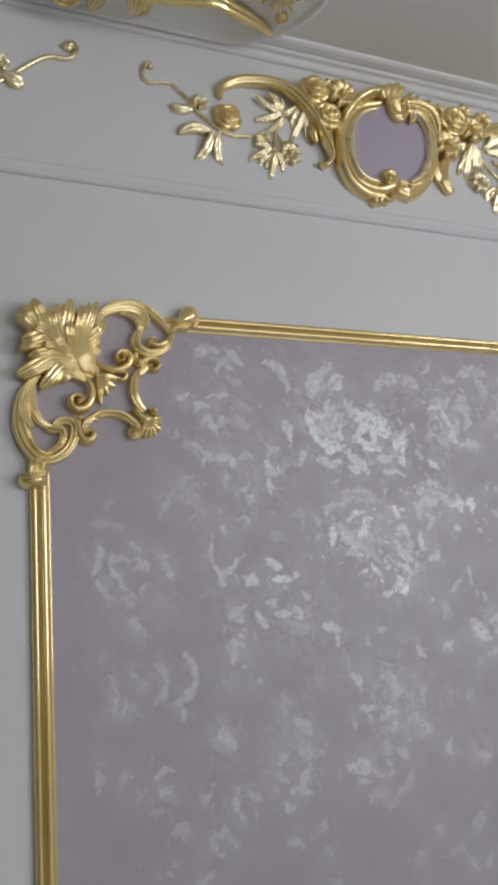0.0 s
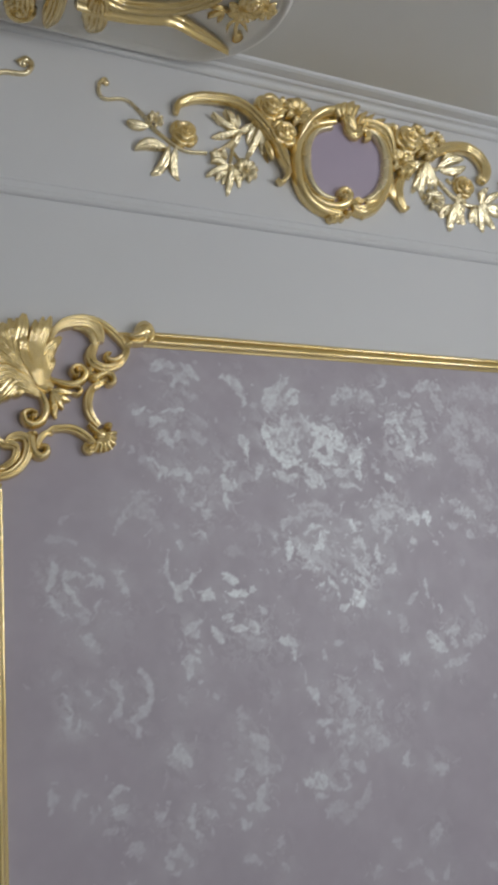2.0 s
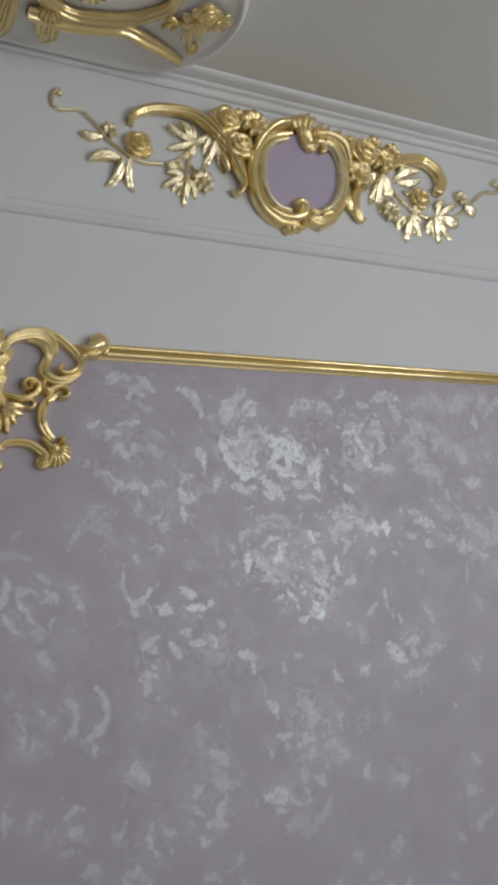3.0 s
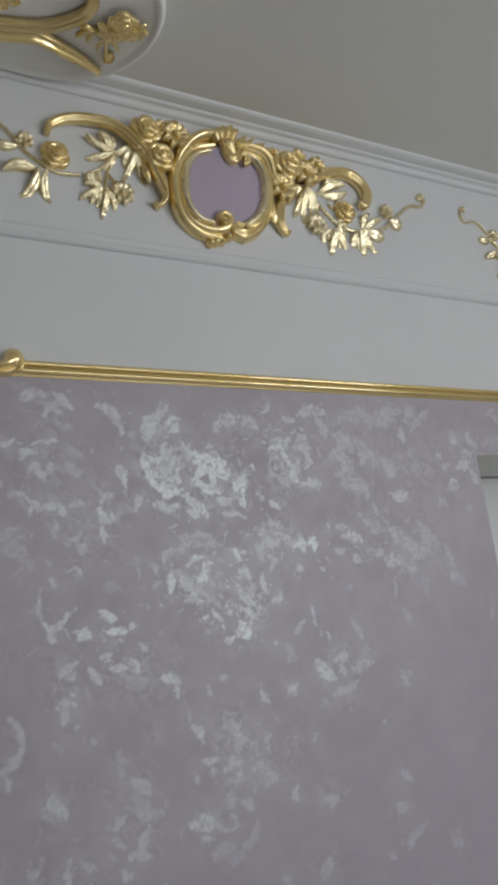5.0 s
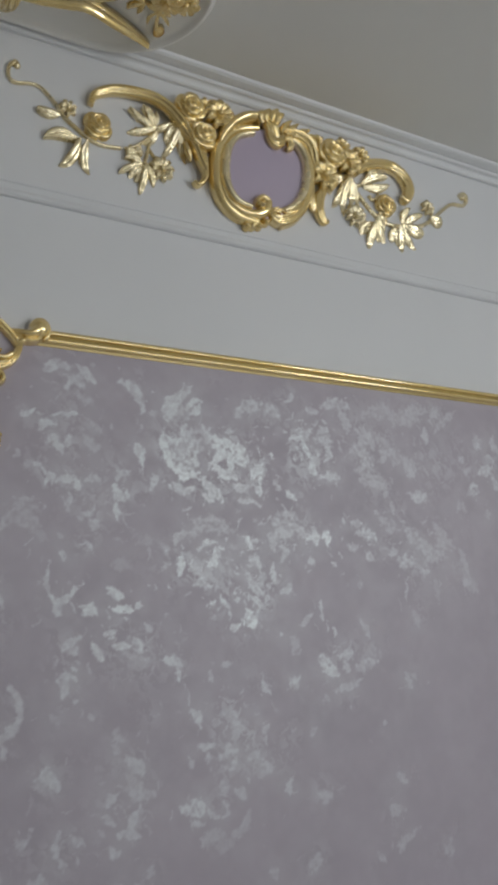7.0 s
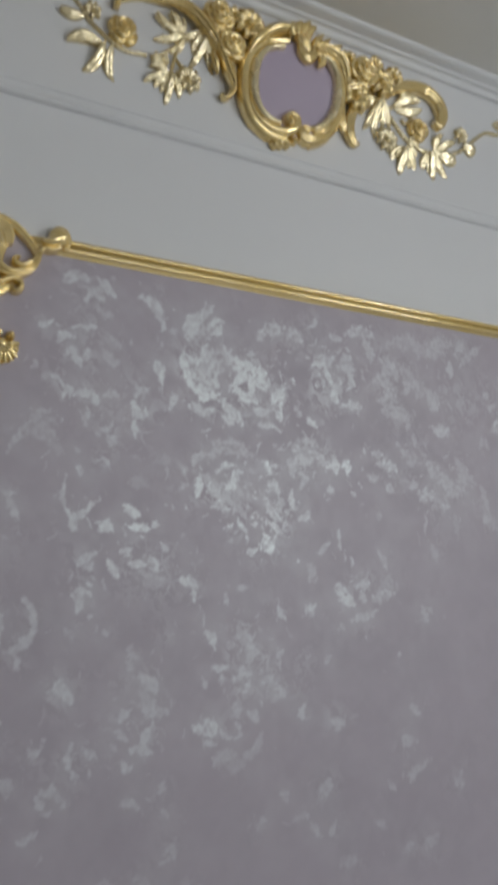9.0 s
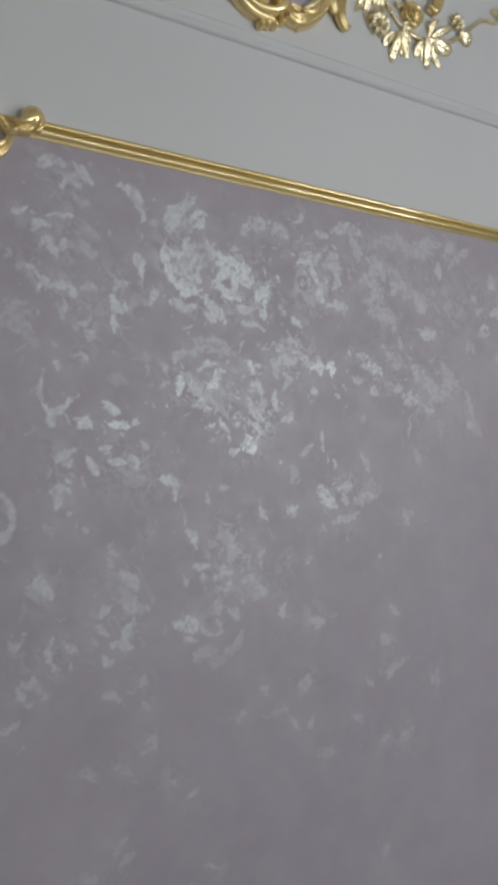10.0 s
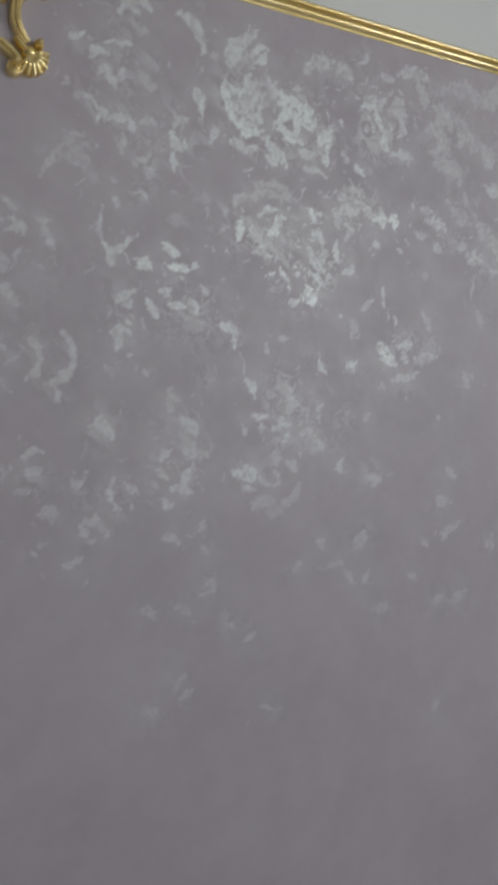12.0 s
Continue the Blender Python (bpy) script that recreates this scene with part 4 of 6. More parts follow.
def profile(kind, s):
    a = np.abs(s)
    dome = np.sqrt(np.clip(1 - s * s, 0, 1))
    if kind == "flute":
        return dome ** 0.7 * (0.80 + 0.20 * np.cos(3 * np.pi * s))
    if kind == "ridge":
        return dome ** 0.8 * (0.86 + 0.12 * s - 0.14 * np.exp(-((s + 0.35) / 0.16) ** 2))
    if kind == "comb":
        return dome ** 0.6 * (0.78 + 0.22 * np.cos(5 * np.pi * s))
    if kind == "lobe":
        return dome ** 0.6 * (0.82 - 0.46 * np.exp(-((s + 0.30) / 0.15) ** 2) - 0.36 * np.exp(-((s - 0.38) / 0.14) ** 2) + 0.10 * s)
    if kind == "vein":
        return (1 - a ** 2.2) * (0.55 + 0.45 * np.minimum(1, a / 0.3)) + 0.06
    if kind == "cup":
        return 0.45 + 0.55 * a ** 1.6
    if kind == "bead":
        return np.where(a < 0.55, 0.62 + 0.38 * np.sqrt(np.clip(1 - (s / 0.55) ** 2, 0, 1)), 0.62 * np.sqrt(np.clip(1 - ((a - 0.76) / 0.24) ** 2, 0, 1)) + 0.0)
    return dome


def ribbon(bm, pts, width, height, base=0.0, kind="round", n=0, across=9):
    n = n or max(8, 5 * len(pts))
    P = spline(pts, n)
    T = np.gradient(P, axis=0)
    T /= np.linalg.norm(T, axis=1)[:, None] + 1e-9
    N = np.stack([-T[:, 1], T[:, 0]], 1)
    W, H, B = along(width, n), along(height, n), along(base, n)
    s = np.linspace(-1, 1, across)
    pr = profile(kind, s)
    rows = []
    for i in range(n):
        row = [bm.verts.new((*_uv(P[i] - N[i] * W[i]), 0.0))]
        for k in range(across):
            q = P[i] + N[i] * W[i] * s[k]
            row.append(bm.verts.new((q[0], q[1], B[i] + H[i] * pr[k])))
        row.append(bm.verts.new((*_uv(P[i] + N[i] * W[i]), 0.0)))
        rows.append(row)
    for a, b in zip(rows, rows[1:]):
        for j in range(across + 1):
            bm.faces.new((a[j], b[j], b[j + 1], a[j + 1]))
    for row in (rows[0], rows[-1][::-1]):
        bm.faces.new([bm.verts.new(v.co) for v in row])
    return bm


def _uv(p):
    return float(p[0]), float(p[1])


def dome(bm, c, rx, ry, h, base=0.0, rings=6, seg=16, dent=0.0):
    top = bm.verts.new((c[0], c[1], base + h * (1 - dent)))
    prev = None
    for i in range(1, rings + 1):
        a = math.pi / 2 * i / rings
        ring = [bm.verts.new((c[0] + rx * math.sin(a) * math.cos(b), c[1] + ry * math.sin(a) * math.sin(b), base + h * math.cos(a)))
                for b in (2 * math.pi * k / seg for k in range(seg))]
        for k in range(seg):
            m = (k + 1) % seg
            if prev is None:
                bm.faces.new((top, ring[k], ring[m]))
            else:
                bm.faces.new((prev[k], ring[k], ring[m], prev[m]))
        prev = ring
    low = [bm.verts.new((v.co.x, v.co.y, 0)) for v in prev]
    for k in range(seg):
        m = (k + 1) % seg
        bm.faces.new((prev[k], low[k], low[m], prev[m]))
    return bm


def arc(c, r, a0, a1, n=7, squash=1.0):
    return [(c[0] + r * math.cos(radians(a0 + (a1 - a0) * i / (n - 1))), c[1] + squash * r * math.sin(radians(a0 + (a1 - a0) * i / (n - 1)))) for i in range(n)]


def spiral(c, r0, r1, a0, turns, n=16):
    return [(c[0] + (r0 + (r1 - r0) * i / (n - 1)) * math.cos(radians(a0 + 360 * turns * i / (n - 1))),
             c[1] + (r0 + (r1 - r0) * i / (n - 1)) * math.sin(radians(a0 + 360 * turns * i / (n - 1)))) for i in range(n)]


def blade(bm, base, tip, width, bend=0.0, lift=0.009, high=0.008):
    """A pointed blade with a grooved midrib and slanting side veins."""
    b, t = np.array(base, float), np.array(tip, float)
    d = t - b
    ln = np.linalg.norm(d)
    nrm = np.array([-d[1], d[0]]) / ln
    n, across = 21, 11
    mid = 0.5 * (b[1] + t[1])
    a = np.linspace(-1, 1, across)
    rows = []
    for k in np.linspace(0, 1, n):
        p = b + k * d + nrm * bend * ln * 4 * k * (1 - k)
        env = 1.62 * max(k, 0.015) ** 0.5 * max(1 - k, 0.004) ** 0.62
        row = []
        for q in a:
            # the veins leave the midrib at a slant, so the lobes reach forward
            w = p + nrm * q * width * 1.05 * env + d / ln * abs(q) ** 1.5 * width * 0.55 * env
            vein = max(0.0, math.cos(2 * math.pi * (3.0 * k - 0.6 * abs(q)))) ** 5 * (1 - abs(q))
            h = lift * (0.75 + 0.35 * math.sin(math.pi * k)) + high * (0.45 * (1 - abs(q) ** 3) - 0.42 * math.exp(-(q / 0.13) ** 2) - 0.30 * vein)
            row.append(bm.verts.new((w[0], w[1], max(0.0015, h + 0.40 * (w[1] - mid)))))
        rows.append([bm.verts.new((row[0].co.x, row[0].co.y, 0.0))] + row + [bm.verts.new((row[-1].co.x, row[-1].co.y, 0.0))])
    for r0, r1 in zip(rows, rows[1:]):
        for j in range(across + 1):
            bm.faces.new((r0[j], r1[j], r1[j + 1], r0[j + 1]))
    return bm


def leaf(bm, base, tip, width, bend=0.0, lift=0.009, high=0.008, teeth=True):
    """A plain leaf is one blade; a lobed one is a fan of slender leaflets from one root."""
    if not teeth:
        return blade(bm, base, tip, width, bend, lift, high)
    b, d = np.array(base, float), np.array(tip, float) - np.array(base, float)
    for turn, reach, up in ((-36, 0.74, 0.75), (36, 0.74, 0.75), (0, 1.05, 1.0)):
        c, q = math.cos(radians(turn)), math.sin(radians(turn))
        e = b + reach * np.array((c * d[0] - q * d[1], q * d[0] + c * d[1]))
        blade(bm, base, tuple(e), width * 0.64, 0.10 * (turn > 0) - 0.10 * (turn < 0) + bend * 0.5, lift * up, high)
    return bm


def acanthus(bm, base, mid, tip, width, lift):
    """One fluted lobe of an acanthus leaf: narrow at its root, with a full tip that curls off the wall."""
    ribbon(bm, [base, tuple(0.5 * (p + q) for p, q in zip(base, mid)), mid, tuple(0.45 * p + 0.55 * q for p, q in zip(mid, tip)), tip],
           [width * k for k in (0.46, 0.72, 0.98, 1.20, 1.38, 1.48, 1.52, 1.50, 1.42, 1.20, 0.60)], [lift * k for k in (0.003, 0.005, 0.007, 0.008, 0.005)],
           [lift * k for k in (0.015, 0.016, 0.014, 0.012, 0.013, 0.009)], "lobe", 34, 13)
    return bm


def daisy(c, r, petals=9, lift=0.008, turn=0.0):
    body = [(dome, c, r * 0.27, r * 0.27, r * 0.34, lift + 0.1 * r, 4, 12)]
    for i in range(7):
        a = 2 * math.pi * i / 7
        body.append((dome, (c[0] + math.cos(a) * r * 0.17, c[1] + math.sin(a) * r * 0.17), r * 0.07, r * 0.07, r * 0.10, lift + 0.33 * r, 3, 6))
    leaves = []
    for i in range(petals):
        a = turn + 2 * math.pi * i / petals
        e = (math.cos(a), math.sin(a))
        leaves.append((ribbon, [(c[0] + e[0] * r * k, c[1] + e[1] * r * k) for k in (0.2, 0.55, 0.9, 1.12)],
                       [r * k for k in (0.07, 0.17, 0.22, 0.16, 0.03)], [0.2 * r, 0.24 * r, 0.12 * r], [lift, lift + 0.15 * r, lift * 0.9], "cup", 9, 7))
    return body, leaves


def rose(c, r, lift=0.006, turn=0.0):
    body = [(dome, c, r * 0.80, r * 0.80, r * 0.62, lift, 7, 20), (ribbon, spiral(c, r * 0.20, r * 0.03, turn, 1.4), [r * 0.07], [r * 0.12], lift + r * 0.60, "round", 18, 5)]
    leaves = []
    for ring_no, (rr, cnt, wd, up) in enumerate(((0.80, 4, 0.22, 0.12), (0.56, 3, 0.17, 0.38), (0.34, 3, 0.12, 0.54))):
        for i in range(cnt):
            a0 = turn + 360 * i / cnt + 47 * ring_no
            p = arc(c, r * rr, a0, a0 + 360 / cnt * 1.2, 7)
            p = [(c[0] + (q[0] - c[0]) * (0.92 + 0.16 * math.sin(math.pi * k / 6)), c[1] + (q[1] - c[1]) * (0.92 + 0.16 * math.sin(math.pi * k / 6))) for k, q in enumerate(p)]
            leaves.append((ribbon, p, [r * wd * k for k in (0.15, 0.9, 1, 0.9, 0.15)], [r * 0.08, r * 0.17, r * 0.08], lift + r * up, "round", 12, 7))
    return body, leaves


def volute(bm, c, r, a0, turns, width, height, base=0.0):
    ribbon(bm, spiral(c, r, r * 0.16, a0, turns, 18), [width, width * 0.9, width * 0.7], [height, height, height * 1.15], base, "round", 34, 7)
    return dome(bm, c, r * 0.34, r * 0.34, height * 1.0, base + height * 0.3, 4, 10)


def on_wall(bm):
    """From (u, v, w) to the room's x, -y, z."""
    for v in bm.verts:
        u, q, w = v.co
        v.co = (u, -w, q)
    return bm


def on_ceiling(bm):
    """From (u, v, w) to x, y, down."""
    for v in bm.verts:
        u, q, w = v.co
        v.co = (u, q, -w)
    bmesh.ops.reverse_faces(bm, faces=bm.faces[:])
    return bm


class Relief:
    """A relief of several gilded parts on one thing."""

    def __init__(self, name, label, category, place, lay=on_wall, group="", deep=1.0):
        self.thing = tagged(new(name), label, category, group)
        self.thing.matrix_basis = place
        self.lay, self.deep, self.forward, self.paint = lay, deep, None, GOLD

    def put(self, name, make, *args, mat=None, label="", **kw):
        bm = bmesh.new()
        make(bm, *args, **kw)
        return self.link(name, bm, mat, label)

    def shape(self, bm):
        for v in bm.verts:
            v.co.z *= self.deep
            if self.forward:
                v.co = self.forward(*v.co)
        return self.lay(bm)

    def link(self, name, bm, mat, label):
        return part(name, self.shape(bm), mat or self.paint, self.thing, label)

    def bloom(self, name, kind, *args):
        body, petals = kind(*args)
        heart = self.many(name, *body)
        for p in petals:
            bm = bmesh.new()
            p[0](bm, *p[1:])
            part("petal", self.shape(bm), self.paint, heart)
        return heart

    def many(self, name, *calls, mat=None, label=""):
        bm = bmesh.new()
        for make, *args in calls:
            kw = args.pop() if isinstance(args[-1], dict) else {}
            make(bm, *args, **kw)
        return self.link(name, bm, mat, label)


# ---- gilded frame of the panel ----
RAIL = ((0.0, 0.0), (0.0, 0.006), (0.0008, 0.0088), (0.0022, 0.0108), (0.0040, 0.0122), (0.0060, 0.0131), (0.0078, 0.0132), (0.0090, 0.0124), (0.0098, 0.0104), (0.0103, 0.0086), (0.0108, 0.0074), (0.0118, 0.0068), (0.0144, 0.0068),
        (0.0155, 0.0074), (0.0161, 0.0086), (0.0168, 0.0106), (0.0178, 0.0122), (0.0194, 0.0133), (0.0212, 0.0132), (0.0230, 0.0120), (0.0246, 0.0100), (0.0258, 0.0074), (0.0266, 0.0056), (0.0290, 0.0050), (0.0308, 0.0038), (0.0314, 0.0))


# strip laid in the groove, coloured dark in place of shade
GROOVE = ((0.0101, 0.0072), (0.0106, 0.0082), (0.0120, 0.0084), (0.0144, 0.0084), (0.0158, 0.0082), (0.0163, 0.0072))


def rail_mesh(a, b, inward, wide=1.03, profile=RAIL):
    """A moulding from a to b on the wall; its inner side lies towards inward."""
    bm = bmesh.new()
    ends = []
    for p in (a, b):
        ends.append([bm.verts.new((p[0] + inward[0] * wide * (s - 0.0157), -w, p[1] + inward[1] * wide * (s - 0.0157))) for s, w in profile])
    for i in range(len(profile) - 1):
        bm.faces.new((ends[0][i], ends[1][i], ends[1][i + 1], ends[0][i + 1]))
    for row in (ends[0], ends[1][::-1]):
        bm.faces.new([bm.verts.new(v.co) for v in row])
    bmesh.ops.recalc_face_normals(bm, faces=bm.faces)
    return bm


fr = tagged(new("panel_frame"), "slim gilded moulding framing the lilac panel", "wall moulding")
fr.location = (0, WALL - 0.001, 0)
for a, b, inward, wide in (((0.53, PZ + 0.001), (X1, PZ + 0.001), (0, -1), 1.12), ((PX + 0.0004, 1.775), (PX + 0.0004, 0.0), (1, 0), 1.22)):
    rail = part("rail", rail_mesh(a, b, inward, wide), GOLD, fr)
    part("groove", rail_mesh(a, b, inward, wide, GROOVE), GROOVE_SHADE, rail, "dark olive line standing for the shade in the groove")

# ---- corner ornament ----
corner = Relief("corner_ornament", "openwork gilded acanthus corner over the panel frame", "wall ornament", pose(0.237, WALL - 0.002, 2.079), deep=1.2)


def unfurled(u, v, w):
    """The leaf rises from its root towards its tips, which stand furthest off the wall."""
    return (u, v, w) if w < 0.0005 else (u, v, w + max(0.0, 0.17 * (0.095 - u) + 0.15 * (v + 0.110)) * 0.62)


corner.forward = unfurled
corner.put("leaf_lobe", acanthus, (0.038, -0.059), (0.002, -0.021), (-0.026, 0.011), 0.0146, 0.90)
corner.put("leaf_lobe", acanthus, (0.036, -0.051), (0.009, -0.013), (-0.010, 0.026), 0.0078, 1.00)
corner.put("leaf_lobe", acanthus, (0.034, -0.048), (-0.004, -0.023), (-0.037, -0.001), 0.0090, 1.00)
corner.put("leaf_lobe", acanthus, (0.056, -0.083), (0.034, -0.034), (0.019, 0.011), 0.0084, 1.00)
corner.put("leaf_lobe", acanthus, (0.067, -0.089), (0.041, -0.031), (0.034, 0.021), 0.0067, 1.00)
corner.put("leaf_lobe", acanthus, (0.076, -0.097), (0.047, -0.033), (0.049, 0.024), 0.0062, 0.90)
corner.put("leaf_lobe", acanthus, (0.079, -0.099), (0.051, -0.039), (0.062, 0.034), 0.0090, 1.00)
corner.put("leaf_lobe", acanthus, (0.086, -0.106), (0.060, -0.051), (0.057, -0.005), 0.0067, 1.15)
corner.put("leaf_lobe", acanthus, (0.089, -0.106), (0.075, -0.034), (0.084, 0.024), 0.0056, 1.00)
corner.put("leaf_lobe", acanthus, (0.091, -0.105), (0.083, -0.033), (0.099, 0.032), 0.0056, 1.00)
corner.put("leaf_lobe", acanthus, (0.093, -0.105), (0.092, -0.032), (0.114, 0.035), 0.0062, 1.00)
corner.put("leaf_lobe", acanthus, (0.098, -0.101), (0.095, -0.048), (0.134, -0.003), 0.0067, 0.90)
corner.put("leaf_lobe", acanthus, (0.099, -0.104), (0.098, -0.066), (0.124, -0.025), 0.0050, 0.90)
corner.put("leaf_lobe", acanthus, (0.101, -0.105), (0.107, -0.077), (0.120, -0.047), 0.0050, 0.90)
corner.put("leaf_lobe", acanthus, (0.046, -0.061), (0.017, -0.035), (-0.016, -0.023), 0.0084, 1.10)
corner.put("leaf_lobe", acanthus, (0.056, -0.074), (0.012, -0.044), (-0.031, -0.057), 0.0101, 1.00)
corner.put("leaf_lobe", acanthus, (0.058, -0.080), (0.012, -0.056), (-0.035, -0.070), 0.0062, 0.90)
corner.put("leaf_lobe", acanthus, (0.066, -0.087), (0.033, -0.064), (0.000, -0.060), 0.0056, 1.15)
corner.put("leaf_lobe", acanthus, (0.069, -0.094), (0.027, -0.072), (-0.018, -0.085), 0.0073, 1.00)
corner.put("leaf_lobe", acanthus, (0.077, -0.102), (0.024, -0.084), (-0.038, -0.121), 0.0090, 1.00)
corner.put("leaf_lobe", acanthus, (0.080, -0.108), (0.028, -0.094), (-0.028, -0.125), 0.0067, 0.90)
corner.put("leaf_lobe", acanthus, (0.087, -0.119), (0.043, -0.100), (0.004, -0.143), 0.0084, 1.00)
corner.put("leaf_lobe", acanthus, (0.089, -0.124), (0.049, -0.110), (0.021, -0.137), 0.0056, 0.95)
corner.put("leaf_lobe", acanthus, (0.090, -0.127), (0.064, -0.112), (0.040, -0.128), 0.0056, 0.95)
corner.put("leaf_bed", ribbon, [(0.112, -0.110), (0.065, -0.062), (0.020, -0.020), (-0.012, 0.004)], [0.012, 0.040, 0.044, 0.026, 0.008], [0.008, 0.010, 0.008, 0.004], 0.006, "round", 24, 11)
corner.forward = None
corner.put("scroll", ribbon, [(0.104, -0.042), (0.112, -0.006), (0.130, 0.022), (0.156, 0.039), (0.189, 0.043), (0.217, 0.035), (0.239, 0.020), (0.259, 0.000), (0.270, -0.017)],
           [0.0041, 0.0062, 0.0076, 0.0083, 0.0089, 0.0096, 0.0096, 0.0089, 0.0083], [0.011, 0.016, 0.017, 0.012], 0.002, "flute", 45, 11)
corner.put("acanthus_curl", ribbon, [(0.112, -0.011), (0.128, 0.015), (0.151, 0.027), (0.179, 0.032), (0.201, 0.026), (0.212, 0.010), (0.213, -0.008)],
           [0.0041, 0.0074, 0.0099, 0.0115, 0.0130, 0.0115, 0.0074], [0.010, 0.013, 0.010], 0.010, "comb", 34, 15)
corner.put("acanthus_curl", ribbon, [(0.161, 0.021), (0.181, 0.020), (0.195, 0.011), (0.202, -0.006), (0.199, -0.017)],
           [0.0033, 0.0065, 0.0081, 0.0074, 0.0033], [0.008, 0.010, 0.007], 0.008, "comb", 26, 13)
corner.put("scroll", ribbon, [(0.210, -0.003), (0.198, -0.022), (0.193, -0.040), (0.200, -0.053), (0.218, -0.060), (0.239, -0.057), (0.257, -0.043), (0.267, -0.024), (0.270, -0.012)],
           [0.0068, 0.0123, 0.0138, 0.0123, 0.0104, 0.0096, 0.0096, 0.0089, 0.0062], [0.012, 0.017, 0.018, 0.014], 0.002, "flute", 45, 11)
corner.put("scroll", ribbon, [(0.255, -0.034), (0.245, -0.042), (0.233, -0.044), (0.224, -0.040), (0.225, -0.031), (0.233, -0.031)],
           [0.0068, 0.0076, 0.0068, 0.0062, 0.0048, 0.0034], [0.012, 0.014], 0.008, "round", 30, 11)
corner.put("scroll", ribbon, [(0.249, 0.013), (0.265, 0.010), (0.283, 0.006), (0.296, 0.010), (0.305, 0.020)],
           [0.0068, 0.0110, 0.0159, 0.0193, 0.0151], [0.012, 0.020, 0.020], 0.002, "flute", 26, 15)
corner.put("scroll", ribbon, [(0.263, -0.012), (0.274, -0.006), (0.283, 0.002)],
           [0.0076, 0.0089, 0.0062], [0.010, 0.015, 0.012], 0.004, "round", 12, 11)
corner.many("knob", (dome, (0.308, 0.024), 0.0215, 0.0235, 0.022, 0.003),
            (ribbon, [(0.290, 0.016), (0.293, 0.030), (0.301, 0.039), (0.311, 0.041), (0.320, 0.035), (0.325, 0.023), (0.323, 0.009), (0.315, 0.001)],
             [0.0030, 0.0052, 0.0066, 0.0072, 0.0072, 0.0068, 0.0058, 0.0032], [0.008, 0.010, 0.009], 0.008, "round", 34, 11),
            (ribbon, [(0.272, 0.008), (0.288, 0.010), (0.301, 0.018), (0.311, 0.027), (0.316, 0.032)], [0.0044, 0.0090, 0.0120, 0.0110, 0.0050], [0.010, 0.014, 0.012, 0.008], 0.013, "round", 22, 13))
corner.put("scroll", ribbon, [(0.193, -0.061), (0.191, -0.074), (0.199, -0.084), (0.209, -0.076), (0.225, -0.071), (0.236, -0.077), (0.238, -0.088), (0.229, -0.095), (0.221, -0.089), (0.225, -0.083)],
           [0.0068, 0.0096, 0.0096, 0.0089, 0.0083, 0.0083, 0.0076, 0.0062, 0.0048, 0.0034], [0.011, 0.016, 0.017, 0.012], 0.002, "round", 50, 11)
corner.put("volute_eye", dome, (0.197, -0.080), 0.0094, 0.0094, 0.020)
corner.put("scroll", ribbon, [(0.222, -0.086), (0.207, -0.095), (0.192, -0.108), (0.185, -0.128), (0.185, -0.148), (0.192, -0.165), (0.205, -0.180)],
           [0.0055, 0.0083, 0.0096, 0.0104, 0.0104, 0.0096, 0.0068], [0.011, 0.016, 0.017, 0.012], 0.002, "flute", 35, 11)
corner.put("bud", dome, (0.196, -0.106), 0.0038, 0.0085, 0.010, 0.010)
corner.put("volute", ribbon, [(0.108, -0.086), (0.126, -0.094), (0.151, -0.098), (0.172, -0.090), (0.181, -0.075), (0.174, -0.062), (0.162, -0.060), (0.153, -0.070), (0.158, -0.081), (0.167, -0.078)],
           [0.0044, 0.0076, 0.0095, 0.0095, 0.0088, 0.0082, 0.0069, 0.0057, 0.0044, 0.0026], [0.012, 0.015, 0.018], 0.004, "round", 54, 9)
corner.put("volute_eye", dome, (0.165, -0.071), 0.0061, 0.0061, 0.018, 0.010)
corner.put("volute", ribbon, [(0.077, -0.106), (0.095, -0.124), (0.102, -0.149), (0.094, -0.172), (0.077, -0.181), (0.063, -0.175), (0.060, -0.161), (0.071, -0.154), (0.083, -0.160), (0.079, -0.169)],
           [0.0044, 0.0082, 0.0101, 0.0101, 0.0095, 0.0088, 0.0076, 0.0063, 0.0044, 0.0026], [0.012, 0.015, 0.018], 0.004, "round", 54, 9)
corner.put("volute_eye", dome, (0.075, -0.167), 0.0061, 0.0061, 0.018, 0.010)
corner.put("bud", dome, (0.109, -0.110), 0.0066, 0.0066, 0.020)
corner.put("bell_petal", ribbon, [(0.111, -0.112), (0.131, -0.114), (0.155, -0.116)],
           [0.0028, 0.0090, 0.0079, 0.0023], [0.006, 0.010, 0.004], 0.008, "vein", 14, 9)
corner.put("bell_petal", ribbon, [(0.112, -0.115), (0.133, -0.127), (0.149, -0.132)],
           [0.0028, 0.0079, 0.0079, 0.0023], [0.006, 0.010, 0.004], 0.008, "vein", 14, 9)
corner.put("bell_petal", ribbon, [(0.112, -0.117), (0.127, -0.135), (0.135, -0.150)],
           [0.0028, 0.0079, 0.0073, 0.0023], [0.006, 0.010, 0.004], 0.008, "vein", 14, 9)
corner.put("bell_petal", ribbon, [(0.112, -0.119), (0.117, -0.141), (0.120, -0.169)],
           [0.0028, 0.0073, 0.0079, 0.0023], [0.006, 0.010, 0.004], 0.008, "vein", 14, 9)
